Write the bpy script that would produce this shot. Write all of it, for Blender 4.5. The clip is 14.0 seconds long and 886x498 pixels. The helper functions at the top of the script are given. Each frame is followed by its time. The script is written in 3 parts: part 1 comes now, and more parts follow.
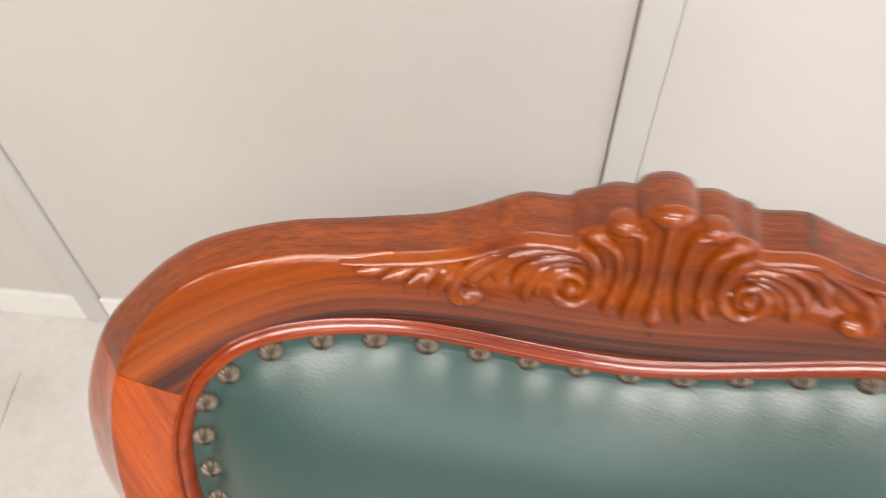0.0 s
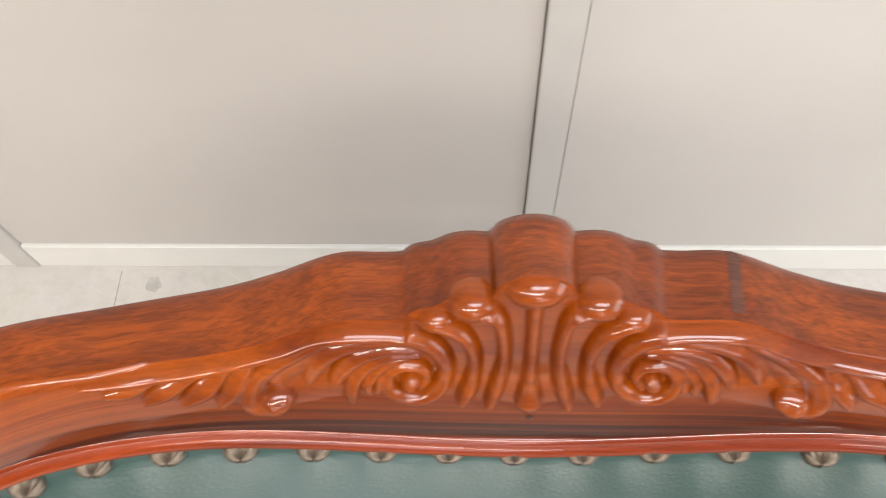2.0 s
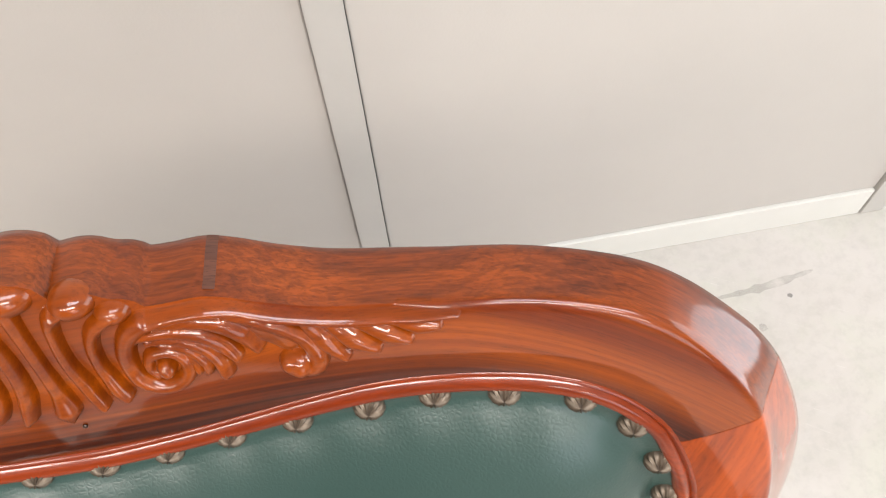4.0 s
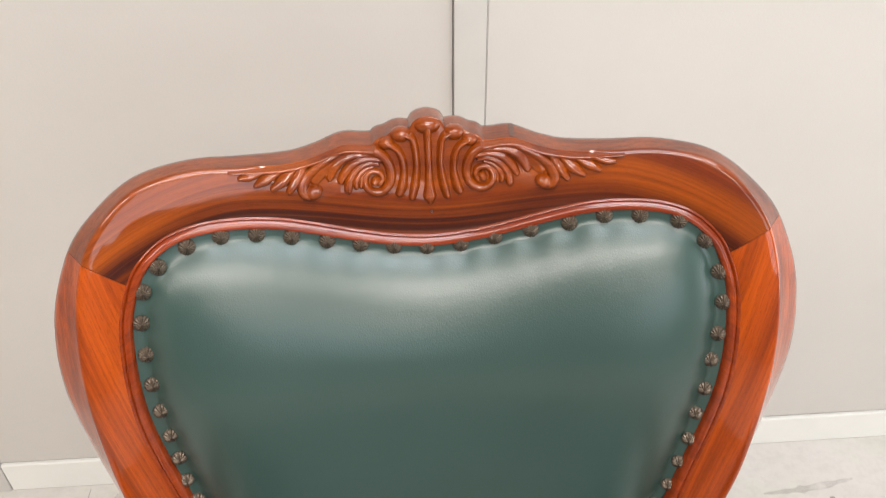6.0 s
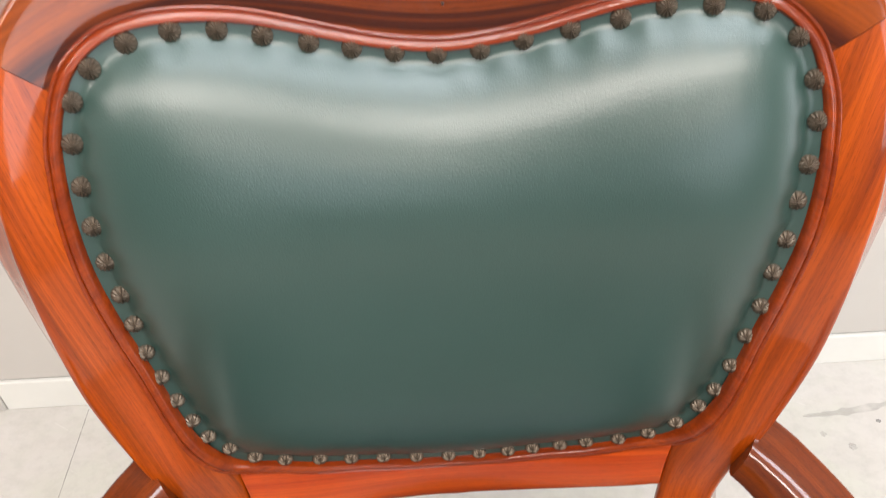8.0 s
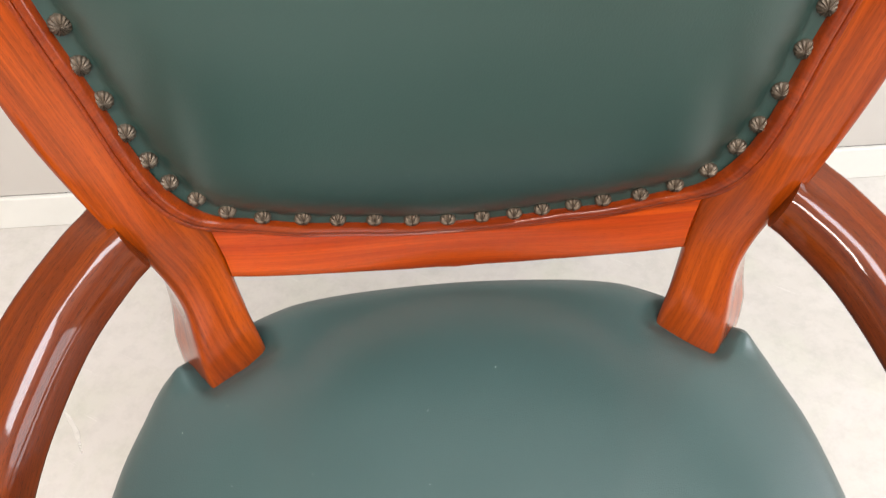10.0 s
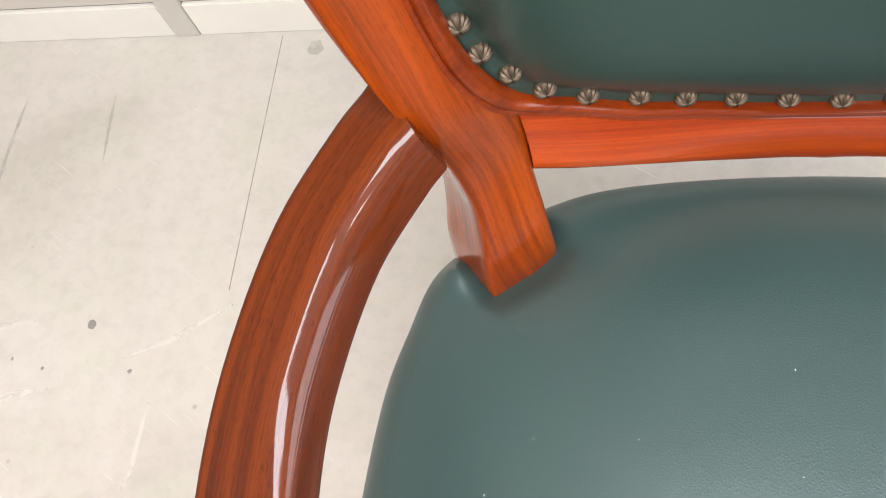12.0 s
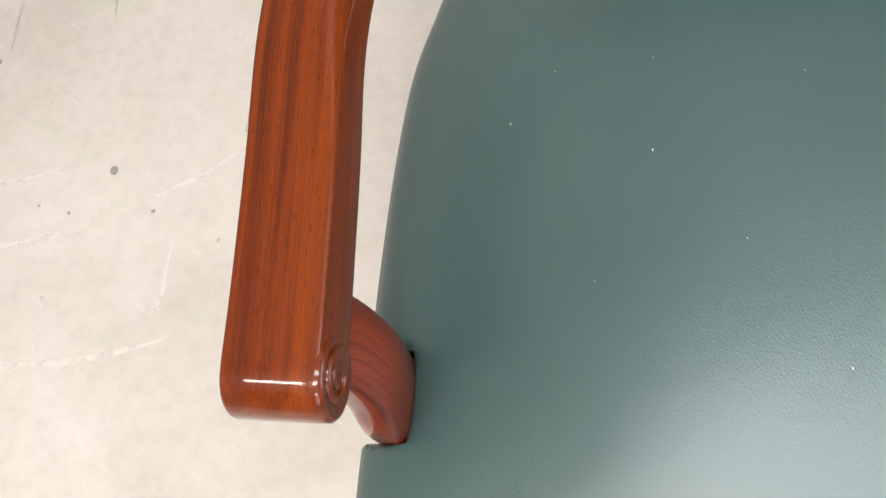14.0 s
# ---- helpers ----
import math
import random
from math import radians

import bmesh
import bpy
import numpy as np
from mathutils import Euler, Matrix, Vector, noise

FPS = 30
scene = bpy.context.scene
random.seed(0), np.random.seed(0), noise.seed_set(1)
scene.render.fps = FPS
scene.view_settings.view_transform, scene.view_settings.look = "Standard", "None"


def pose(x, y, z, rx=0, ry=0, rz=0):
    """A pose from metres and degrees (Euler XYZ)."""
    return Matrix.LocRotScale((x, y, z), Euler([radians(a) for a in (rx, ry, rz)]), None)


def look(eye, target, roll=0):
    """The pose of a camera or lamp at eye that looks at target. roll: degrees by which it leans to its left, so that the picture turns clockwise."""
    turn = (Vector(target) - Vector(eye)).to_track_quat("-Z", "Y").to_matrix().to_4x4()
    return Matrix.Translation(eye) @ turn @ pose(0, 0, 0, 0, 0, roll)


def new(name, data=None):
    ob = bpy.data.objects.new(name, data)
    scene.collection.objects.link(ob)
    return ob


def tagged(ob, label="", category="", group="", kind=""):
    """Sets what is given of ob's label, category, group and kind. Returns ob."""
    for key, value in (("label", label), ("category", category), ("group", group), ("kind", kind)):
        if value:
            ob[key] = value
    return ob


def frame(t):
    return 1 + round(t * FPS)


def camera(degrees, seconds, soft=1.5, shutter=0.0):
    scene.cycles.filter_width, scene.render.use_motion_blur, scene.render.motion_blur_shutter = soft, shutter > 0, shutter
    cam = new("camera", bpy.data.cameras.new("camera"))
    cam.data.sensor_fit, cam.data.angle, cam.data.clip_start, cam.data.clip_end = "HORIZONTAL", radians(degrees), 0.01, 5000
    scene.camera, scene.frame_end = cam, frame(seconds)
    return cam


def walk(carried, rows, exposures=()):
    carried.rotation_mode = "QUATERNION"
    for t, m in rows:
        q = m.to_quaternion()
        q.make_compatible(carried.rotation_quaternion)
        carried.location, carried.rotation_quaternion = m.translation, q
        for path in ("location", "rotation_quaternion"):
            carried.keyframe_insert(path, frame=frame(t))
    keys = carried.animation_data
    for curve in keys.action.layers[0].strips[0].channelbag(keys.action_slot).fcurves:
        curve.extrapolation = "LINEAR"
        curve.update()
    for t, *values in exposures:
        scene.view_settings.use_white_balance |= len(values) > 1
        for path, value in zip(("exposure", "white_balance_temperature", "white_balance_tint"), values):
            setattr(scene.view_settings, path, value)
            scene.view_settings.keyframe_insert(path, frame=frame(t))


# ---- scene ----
cam = camera(59.38, 14.0, soft=1.0, shutter=0.4)
PATH = [
    (0, (-0.0673, -0.0639, 1.2934), (-0.1028, 0.2366, 0.8953), -0.88),
    (0.5, (-0.1191, 0.0103, 1.2549), (-0.1642, 0.2601, 0.8241), -1.48),
    (1, (-0.1147, 0.0181, 1.2457), (-0.1543, 0.2491, 0.804), -1.26),
    (1.5, (-0.0736, 0.0352, 1.2492), (-0.1055, 0.2661, 0.8068), -2.85),
    (2, (-0.0174, 0.0503, 1.2522), (-0.0365, 0.2811, 0.809), -4.43),
    (2.5, (0.0208, 0.055, 1.2496), (0.0173, 0.2824, 0.8043), -4.84),
    (2.7, (0.0418, 0.0533, 1.2488), (0.045, 0.2789, 0.8026), -4.95),
    (3.4, (0.093, 0.045, 1.249), (0.1124, 0.275, 0.8055), -4.81),
    (4.1, (0.115, 0.01, 1.256), (0.1476, 0.2632, 0.8261), -3.95),
    (4.8, (0.0729, -0.0775, 1.2685), (0.1083, 0.2173, 0.8662), -2.58),
    (5, (0.0358, -0.1401, 1.2766), (0.0684, 0.1791, 0.8931), -1.96),
    (5.5, (-0.0204, -0.2894, 1.3066), (0.0088, 0.0773, 0.9679), -0.87),
    (6, (-0.0229, -0.3223, 1.3065), (0.0052, 0.0736, 1.0024), -0.60),
    (6.5, (-0.0223, -0.3082, 1.2885), (0.0021, 0.0948, 0.9935), -0.88),
    (7, (-0.0198, -0.2953, 1.2591), (0.0007, 0.1041, 0.959), -1.36),
    (7.5, (-0.0217, -0.2891, 1.2198), (-0.0046, 0.1008, 0.9073), -1.65),
    (8, (-0.0194, -0.2792, 1.1766), (-0.0039, 0.0959, 0.8463), -1.74),
    (8.5, (-0.0162, -0.2741, 1.1338), (-0.0012, 0.0839, 0.7851), -1.80),
    (8.7, (-0.015, -0.2752, 1.1217), (-0.0003, 0.0769, 0.767), -1.89),
    (9.4, (-0.014, -0.284, 1.09), (-0.0013, 0.0487, 0.717), -2.29),
    (10.1, (-0.018, -0.28, 1.062), (-0.0119, 0.026, 0.6666), -2.86),
    (10.8, (-0.0276, -0.2664, 1.0429), (-0.029, 0.0143, 0.6291), -3.66),
    (11, (-0.063, -0.2369, 1.045), (-0.0842, 0.021, 0.6171), -6.97),
    (11.5, (-0.1172, -0.1641, 1.0088), (-0.1987, 0.0455, 0.5622), -19.05),
    (12, (-0.1195, -0.1573, 0.9957), (-0.2199, 0.036, 0.5457), -24.29),
    (12.5, (-0.124, -0.1957, 0.9847), (-0.2306, -0.0136, 0.5314), -27.30),
    (13, (-0.1272, -0.2387, 0.9776), (-0.2383, -0.0667, 0.5214), -29.98),
    (13.5, (-0.1287, -0.2917, 0.972), (-0.2395, -0.1264, 0.5133), -30.99),
    (14, (-0.1252, -0.3218, 0.9691), (-0.2272, -0.1612, 0.5067), -30.16),
]
EXPOSURES = [(0.0, 0.27), (1.0, 0.30), (2.5, 0.27), (5.0, 0.27), (6.5, 0.14), (7.5, 0.27), (8.5, 0.46), (11.0, 0.44), (12.0, 0.38), (13.0, 0.34), (14.0, 0.34)]
walk(cam, [(t, look(eye, target, roll)) for t, eye, target, roll in PATH], EXPOSURES)

# ---- light: a closed room with ceiling lamps and daylight from one side
world = bpy.data.worlds.new("world")
scene.world = world
world.use_nodes = True
world.node_tree.nodes["Background"].inputs[0].default_value = (0.75, 0.85, 1.0, 1)
world.node_tree.nodes["Background"].inputs[1].default_value = 0.6


def area_lamp(name, at, target, w, h, power, colour):
    data = bpy.data.lights.new(name, "AREA")
    data.shape, data.size, data.size_y, data.energy, data.color = "RECTANGLE", w, h, power, colour
    ob = new(name, data)
    ob.matrix_world = look(at, target)
    return ob


WARM, COOL = (1.0, 0.905, 0.83), (0.87, 0.935, 1.0)
LAMPS = [(0.48, -0.35, 1.45, 0.40, 26, COOL), (0.10, -1.30, 1.30, 0.32, 44, WARM), (0.55, -3.0, 1.20, 0.30, 32, WARM), (-1.40, -1.35, 1.30, 0.22, 34, WARM)]
for lx, ly, lw, ll, watts, tint in LAMPS:
    area_lamp("ceiling_lamp_light", (lx, ly, 2.63), (lx, ly, 0), lw, ll, watts, tint)
area_lamp("side_window_light", (2.985, -0.3, 1.25), (0, -0.3, 1.25), 2.0, 1.9, 50, (0.90, 0.935, 0.97))
area_lamp("front_window_light", (1.35, -3.585, 1.72), (1.35, 0, 1.72), 2.0, 1.2, 23, (0.86, 0.92, 1.0))


# ---- materials
def material(name):
    m = bpy.data.materials.new(name)
    m.use_nodes = True
    nt = m.node_tree
    return m, nt, nt.nodes["Principled BSDF"]


def node(nt, kind, **values):
    n = nt.nodes.new(kind)
    for k, v in values.items():
        n.inputs[k.replace("_", " ")].default_value = v
    return n


def ramp(nt, stops):
    r = nt.nodes.new("ShaderNodeValToRGB")
    while len(r.color_ramp.elements) < len(stops):
        r.color_ramp.elements.new(0.5)
    for e, (p, c) in zip(r.color_ramp.elements, stops):
        e.position, e.color = p, (*c, 1) if len(c) == 3 else (c[0], c[0], c[0], 1)
    return r


def mapped(nt, scale, turn=(0, 0, 0), shift=(0, 0, 0), space="Object"):
    """Coordinates in metres, turned first and stretched afterwards."""
    tc = nt.nodes.new("ShaderNodeTexCoord")
    rot = nt.nodes.new("ShaderNodeMapping")
    rot.inputs["Rotation"].default_value = [radians(a) for a in turn]
    rot.inputs["Location"].default_value = shift
    mp = nt.nodes.new("ShaderNodeMapping")
    mp.inputs["Scale"].default_value = scale
    nt.links.new(tc.outputs[space], rot.inputs["Vector"])
    nt.links.new(rot.outputs[0], mp.inputs["Vector"])
    return mp


def bump(nt, bsdf, height, strength, distance, before=None):
    b = node(nt, "ShaderNodeBump", Strength=strength, Distance=distance)
    nt.links.new(height, b.inputs["Height"])
    if before:
        nt.links.new(before.outputs[0], b.inputs["Normal"])
    nt.links.new(b.outputs[0], bsdf.inputs["Normal"])
    return b


def mix_colour(nt, fac, a, b, mode="MIX"):
    m = nt.nodes.new("ShaderNodeMix")
    m.data_type, m.blend_type = "RGBA", mode
    for value, slot in ((fac, 0), (a, 6), (b, 7)):
        if hasattr(value, "is_linked"):
            nt.links.new(value, m.inputs[slot])
        else:
            m.inputs[slot].default_value = value if slot == 0 else (*value, 1)
    return m.outputs[2]


def wood(name, dark, mid, light, seed=0.0, streaky=0.6, pores=0.35, gloss=0.045, figure=0.0, heart=0.0):
    """Lacquered hardwood as a solid: the mesh's grain attribute gives metres along, across and into the timber."""
    m, nt, bsdf = material(name)
    attr = nt.nodes.new("ShaderNodeAttribute")
    attr.attribute_name = "grain"

    def grained(along, across, **settings):
        mp = nt.nodes.new("ShaderNodeMapping")
        mp.inputs["Location"].default_value = (seed, seed * 1.7, seed * 0.6)
        mp.inputs["Scale"].default_value = (along, across, across)
        nt.links.new(attr.outputs["Vector"], mp.inputs["Vector"])
        n = node(nt, "ShaderNodeTexNoise", **settings)
        nt.links.new(mp.outputs[0], n.inputs["Vector"])
        return n.outputs[0]

    def ramped(value, stops):
        r = ramp(nt, stops)
        nt.links.new(value, r.inputs[0])
        return r.outputs[0]

    def times(a, b):
        n = nt.nodes.new("ShaderNodeMath")
        n.operation = "MULTIPLY"
        nt.links.new(a, n.inputs[0])
        nt.links.new(b, n.inputs[1])
        return n.outputs[0]

    broad = grained(3.0, 70.0, Scale=1.0, Detail=3, Roughness=0.55, Distortion=0.3)
    region = grained(2.6, 24.0, Scale=1.0, Detail=2, Roughness=0.5, Distortion=0.2)
    streak = grained(2.2, 230.0, Scale=1.0, Detail=4, Roughness=0.6, Distortion=0.25)
    fine = grained(7.0, 650.0, Scale=1.0, Detail=3, Roughness=0.6)
    pore = grained(170.0, 2300.0, Scale=1.0, Detail=1, Roughness=0.5)
    col = ramped(broad, [(0.30, mid), (0.68, light)])
    lines = times(ramped(streak, [(0.38, (streaky,)), (0.56, (0.0,))]), ramped(region, [(0.40, (0.8,)), (0.58, (0.22,))]))
    if heart:  # a band of dark heartwood lines across the plank
        across = nt.nodes.new("ShaderNodeSeparateXYZ")
        nt.links.new(attr.outputs["Vector"], across.inputs[0])
        wander = node(nt, "ShaderNodeMapRange", From_Min=0.0, From_Max=1.0, To_Min=-0.014, To_Max=0.014)
        nt.links.new(grained(6.0, 12.0, Scale=1.0, Detail=2), wander.inputs["Value"])
        place = nt.nodes.new("ShaderNodeMath")
        place.operation = "ADD"
        nt.links.new(across.outputs["Y"], place.inputs[0])
        nt.links.new(wander.outputs[0], place.inputs[1])
        away = nt.nodes.new("ShaderNodeMath")
        away.operation = "SUBTRACT"
        nt.links.new(place.outputs[0], away.inputs[0])
        away.inputs[1].default_value = heart
        off = nt.nodes.new("ShaderNodeMath")
        off.operation = "ABSOLUTE"
        nt.links.new(away.outputs[0], off.inputs[0])
        band = node(nt, "ShaderNodeMapRange", From_Min=0.006, From_Max=0.019, To_Min=1.0, To_Max=0.12)
        nt.links.new(off.outputs[0], band.inputs["Value"])
        lines = times(ramped(streak, [(0.42, (streaky,)), (0.62, (0.0,))]), band.outputs[0])
        tinge = nt.nodes.new("ShaderNodeMath")
        tinge.operation = "MULTIPLY"
        nt.links.new(band.outputs[0], tinge.inputs[0])
        tinge.inputs[1].default_value = 0.75
        col = mix_colour(nt, tinge.outputs[0], col, [c * 0.65 for c in mid])
    col = mix_colour(nt, lines, col, dark)
    col = mix_colour(nt, 0.5, col, ramped(fine, [(0.34, (0.5,)), (0.60, (1.0,))]), "MULTIPLY")
    col = mix_colour(nt, pores, col, ramped(pore, [(0.33, (0.25,)), (0.42, (1.0,))]), "MULTIPLY")
    if figure:  # short wavy lines of curly grain
        curl = grained(95.0, 560.0, Scale=1.0, Detail=2, Roughness=0.5, Distortion=1.1)
        col = mix_colour(nt, figure, col, ramped(curl, [(0.42, (0.35,)), (0.56, (1.0,))]), "MULTIPLY")
    nt.links.new(col, bsdf.inputs["Base Color"])
    bsdf.inputs["Roughness"].default_value = 0.4
    bsdf.inputs["Specular IOR Level"].default_value = 0.1
    bsdf.inputs["Coat Weight"].default_value = 1.0
    bsdf.inputs["Coat IOR"].default_value = 1.42
    smear = node(nt, "ShaderNodeTexNoise", Scale=26, Detail=3)
    wav = node(nt, "ShaderNodeTexNoise", Scale=38, Detail=2)
    tc = mapped(nt, (1, 1, 1))
    nt.links.new(tc.outputs[0], wav.inputs["Vector"])
    nt.links.new(tc.outputs[0], smear.inputs["Vector"])
    nt.links.new(ramped(smear.outputs[0], [(0.35, (gloss,)), (0.75, (gloss * 2.2,))]), bsdf.inputs["Coat Roughness"])
    b = bump(nt, bsdf, wav.outputs[0], 0.05, 0.003)
    nt.links.new(b.outputs[0], bsdf.inputs["Coat Normal"])
    bump(nt, bsdf, fine, 0.10, 0.0006, b)
    return m


wood_x = wood("polished_wood_crest", (0.034, 0.0044, 0.0008), (0.135, 0.0185, 0.0008), (0.285, 0.055, 0.0013), 0.0, 0.95, 0.25, heart=0.990)
wood_t = wood("polished_wood_figured_top", (0.040, 0.0065, 0.0010), (0.115, 0.0175, 0.0010), (0.235, 0.042, 0.0018), 6.0, 0.5, 0.25, 0.06, 0.4)
wood_b = wood("polished_wood_bead", (0.08, 0.009, 0.0012), (0.16, 0.018, 0.0012), (0.26, 0.035, 0.0018), 9.0, 0.6, 0.2, 0.08)
wood_r = wood("polished_wood_rail", (0.15, 0.014, 0.0010), (0.37, 0.037, 0.0012), (0.54, 0.074, 0.0022), 7.0, 0.7, 0.3, 0.07)
wood_z = wood("polished_wood_upright", (0.080, 0.009, 0.0010), (0.21, 0.0265, 0.0012), (0.39, 0.062, 0.0018), 3.1, 0.45, 0.3)
wood_zl = wood("polished_wood_upright_mirrored", (0.070, 0.008, 0.0010), (0.195, 0.0235, 0.0012), (0.365, 0.058, 0.0018), 4.3, 0.5, 0.3)
wood_y = wood("polished_wood_arm", (0.022, 0.0028, 0.0005), (0.078, 0.0094, 0.0006), (0.165, 0.0280, 0.0009), 5.7, 0.6, 0.5, 0.045)
wood_s = wood("polished_wood_support", (0.040, 0.004, 0.0008), (0.13, 0.0125, 0.0010), (0.23, 0.028, 0.0016), 2.2, 0.95, 0.3)


def leather(name, base, light, scale, rough, sheen, pebble):
    m, nt, bsdf = material(name)
    mp = mapped(nt, (1, 1, 1))
    cloud = node(nt, "ShaderNodeTexNoise", Scale=7, Detail=2, Roughness=0.5)
    nt.links.new(mp.outputs[0], cloud.inputs["Vector"])
    r = ramp(nt, [(0.1, base), (0.9, light)])
    nt.links.new(cloud.outputs[0], r.inputs[0])
    nt.links.new(r.outputs[0], bsdf.inputs["Base Color"])
    cells = node(nt, "ShaderNodeTexVoronoi", Scale=scale, Randomness=1.0)
    cells.feature = "DISTANCE_TO_EDGE"
    warp = node(nt, "ShaderNodeTexNoise", Scale=scale * 0.5, Detail=2)
    nt.links.new(mp.outputs[0], warp.inputs["Vector"])
    mixv = nt.nodes.new("ShaderNodeMix")
    mixv.data_type, mixv.blend_type = "RGBA", "LINEAR_LIGHT"
    mixv.inputs[0].default_value = 0.0012
    nt.links.new(mp.outputs[0], mixv.inputs[6])
    nt.links.new(warp.outputs[1], mixv.inputs[7])
    nt.links.new(mixv.outputs[2], cells.inputs["Vector"])
    flat = ramp(nt, [(0.0, (0.0,)), (0.35, (1.0,))])
    nt.links.new(cells.outputs["Distance"], flat.inputs[0])
    wave = node(nt, "ShaderNodeTexNoise", Scale=60, Detail=1)
    nt.links.new(mp.outputs[0], wave.inputs["Vector"])
    b = bump(nt, bsdf, wave.outputs[0], 0.05, 0.003)
    bump(nt, bsdf, flat.outputs[0], pebble, 0.0003, b)
    rr = ramp(nt, [(0.05, (rough - 0.08,)), (0.95, (rough + 0.09,))])
    nt.links.new(cloud.outputs[0], rr.inputs[0])
    nt.links.new(rr.outputs[0], bsdf.inputs["Roughness"])
    bsdf.inputs["Specular IOR Level"].default_value = sheen
    return m


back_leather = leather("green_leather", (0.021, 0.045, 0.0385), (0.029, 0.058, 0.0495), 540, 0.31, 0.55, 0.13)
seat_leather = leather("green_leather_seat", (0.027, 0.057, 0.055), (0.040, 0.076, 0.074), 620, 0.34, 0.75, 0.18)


def plain(name, colour, rough, metal=0.0, vary=0.12, scale=30, grain=0.0):
    m, nt, bsdf = material(name)
    mp = mapped(nt, (1, 1, 1))
    n = node(nt, "ShaderNodeTexNoise", Scale=scale, Detail=6, Roughness=0.65)
    nt.links.new(mp.outputs[0], n.inputs["Vector"])
    r = ramp(nt, [(0.3, [c * (1 - vary) for c in colour]), (0.7, [min(1, c * (1 + vary)) for c in colour])])
    nt.links.new(n.outputs[0], r.inputs[0])
    nt.links.new(r.outputs[0], bsdf.inputs["Base Color"])
    bsdf.inputs["Roughness"].default_value = rough
    bsdf.inputs["Metallic"].default_value = metal
    if grain:
        g = node(nt, "ShaderNodeTexNoise", Scale=grain, Detail=3)
        nt.links.new(mp.outputs[0], g.inputs["Vector"])
        bump(nt, bsdf, g.outputs[0], 0.15, 0.001)
    return m


brass = plain("antique_brass", (0.135, 0.105, 0.078), 0.55, 0.75, 0.4, 300)
wall_paint = plain("wall_panel_paint", (0.50, 0.470, 0.437), 0.5, 0, 0.03, 3, 260)
# dark tone for the unseen south wall, so the lacquer mirrors less brightness
shade_paint = plain("dimmed_unseen_wall", (0.20, 0.20, 0.21), 0.6, 0, 0.03, 3, 260)
post_paint = plain("post_enamel", (0.49, 0.47, 0.44), 0.4, 0, 0.04, 8)
# dark colour stands in for the shadow inside the gaps beside the posts
dark_gap = plain("shadow_gap_dark", (0.16, 0.155, 0.15), 0.7)
skirt_paint = plain("skirting_enamel", (0.68, 0.67, 0.63), 0.45, 0, 0.04, 6)
ceiling_paint = plain("ceiling_tile_paint", (0.62, 0.61, 0.59), 0.8, 0, 0.04, 9)
lamp_white = plain("lamp_housing", (0.8, 0.8, 0.8), 0.5)


def floor_material():
    m, nt, bsdf = material("worn_vinyl_floor")
    mp = mapped(nt, (1, 1, 1))
    big = node(nt, "ShaderNodeTexNoise", Scale=2.6, Detail=6, Roughness=0.6, Distortion=0.6)
    small = node(nt, "ShaderNodeTexNoise", Scale=38, Detail=6, Roughness=0.7)
    spots = node(nt, "ShaderNodeTexVoronoi", Scale=9)
    for n in (big, small, spots):
        nt.links.new(mp.outputs[0], n.inputs["Vector"])
    r = ramp(nt, [(0.32, (0.43, 0.405, 0.37)), (0.5, (0.50, 0.47, 0.44)), (0.7, (0.54, 0.51, 0.485))])
    nt.links.new(big.outputs[0], r.inputs[0])
    r2 = ramp(nt, [(0.30, (0.80,)), (0.55, (1.0,))])
    nt.links.new(small.outputs[0], r2.inputs[0])
    blotch = node(nt, "ShaderNodeTexNoise", Scale=7, Detail=5, Roughness=0.65, Distortion=0.8)
    nt.links.new(mp.outputs[0], blotch.inputs["Vector"])
    r4 = ramp(nt, [(0.46, (0.0,)), (0.70, (0.55,))])
    nt.links.new(blotch.outputs[0], r4.inputs[0])
    col = mix_colour(nt, r4.outputs[0], r.outputs[0], (0.47, 0.475, 0.40))
    hairs = node(nt, "ShaderNodeTexNoise", Scale=1.0, Detail=3, Roughness=0.6, Distortion=0.4)
    stretched = mapped(nt, (9, 260, 1), (0, 0, 32))
    nt.links.new(stretched.outputs[0], hairs.inputs["Vector"])
    r5 = ramp(nt, [(0.66, (0.0,)), (0.74, (0.5,))])
    nt.links.new(hairs.outputs[0], r5.inputs[0])
    col = mix_colour(nt, r5.outputs[0], col, (0.66, 0.64, 0.61))
    col = mix_colour(nt, 0.55, col, r2.outputs[0], "MULTIPLY")
    r3 = ramp(nt, [(0.012, (0.55,)), (0.045, (1.0,))])
    nt.links.new(spots.outputs["Distance"], r3.inputs[0])
    col = mix_colour(nt, 0.8, col, r3.outputs[0], "MULTIPLY")
    nt.links.new(col, bsdf.inputs["Base Color"])
    bsdf.inputs["Roughness"].default_value = 0.42
    bump(nt, bsdf, small.outputs[0], 0.08, 0.001)
    return m


floor_vinyl = floor_material()


# ---- mesh helpers
def part(name, bm, mat, parent=None, label="", smooth=True):
    bmesh.ops.recalc_face_normals(bm, faces=bm.faces)
    me = bpy.data.meshes.new(name)
    bm.to_mesh(me)
    bm.free()
    me.materials.append(mat)
    if smooth:
        me.polygons.foreach_set("use_smooth", [True] * len(me.polygons))
        me.set_sharp_from_angle(angle=radians(50))
    ob = new(name, me)
    ob.parent = parent
    if label:
        ob["label"] = label
    return ob


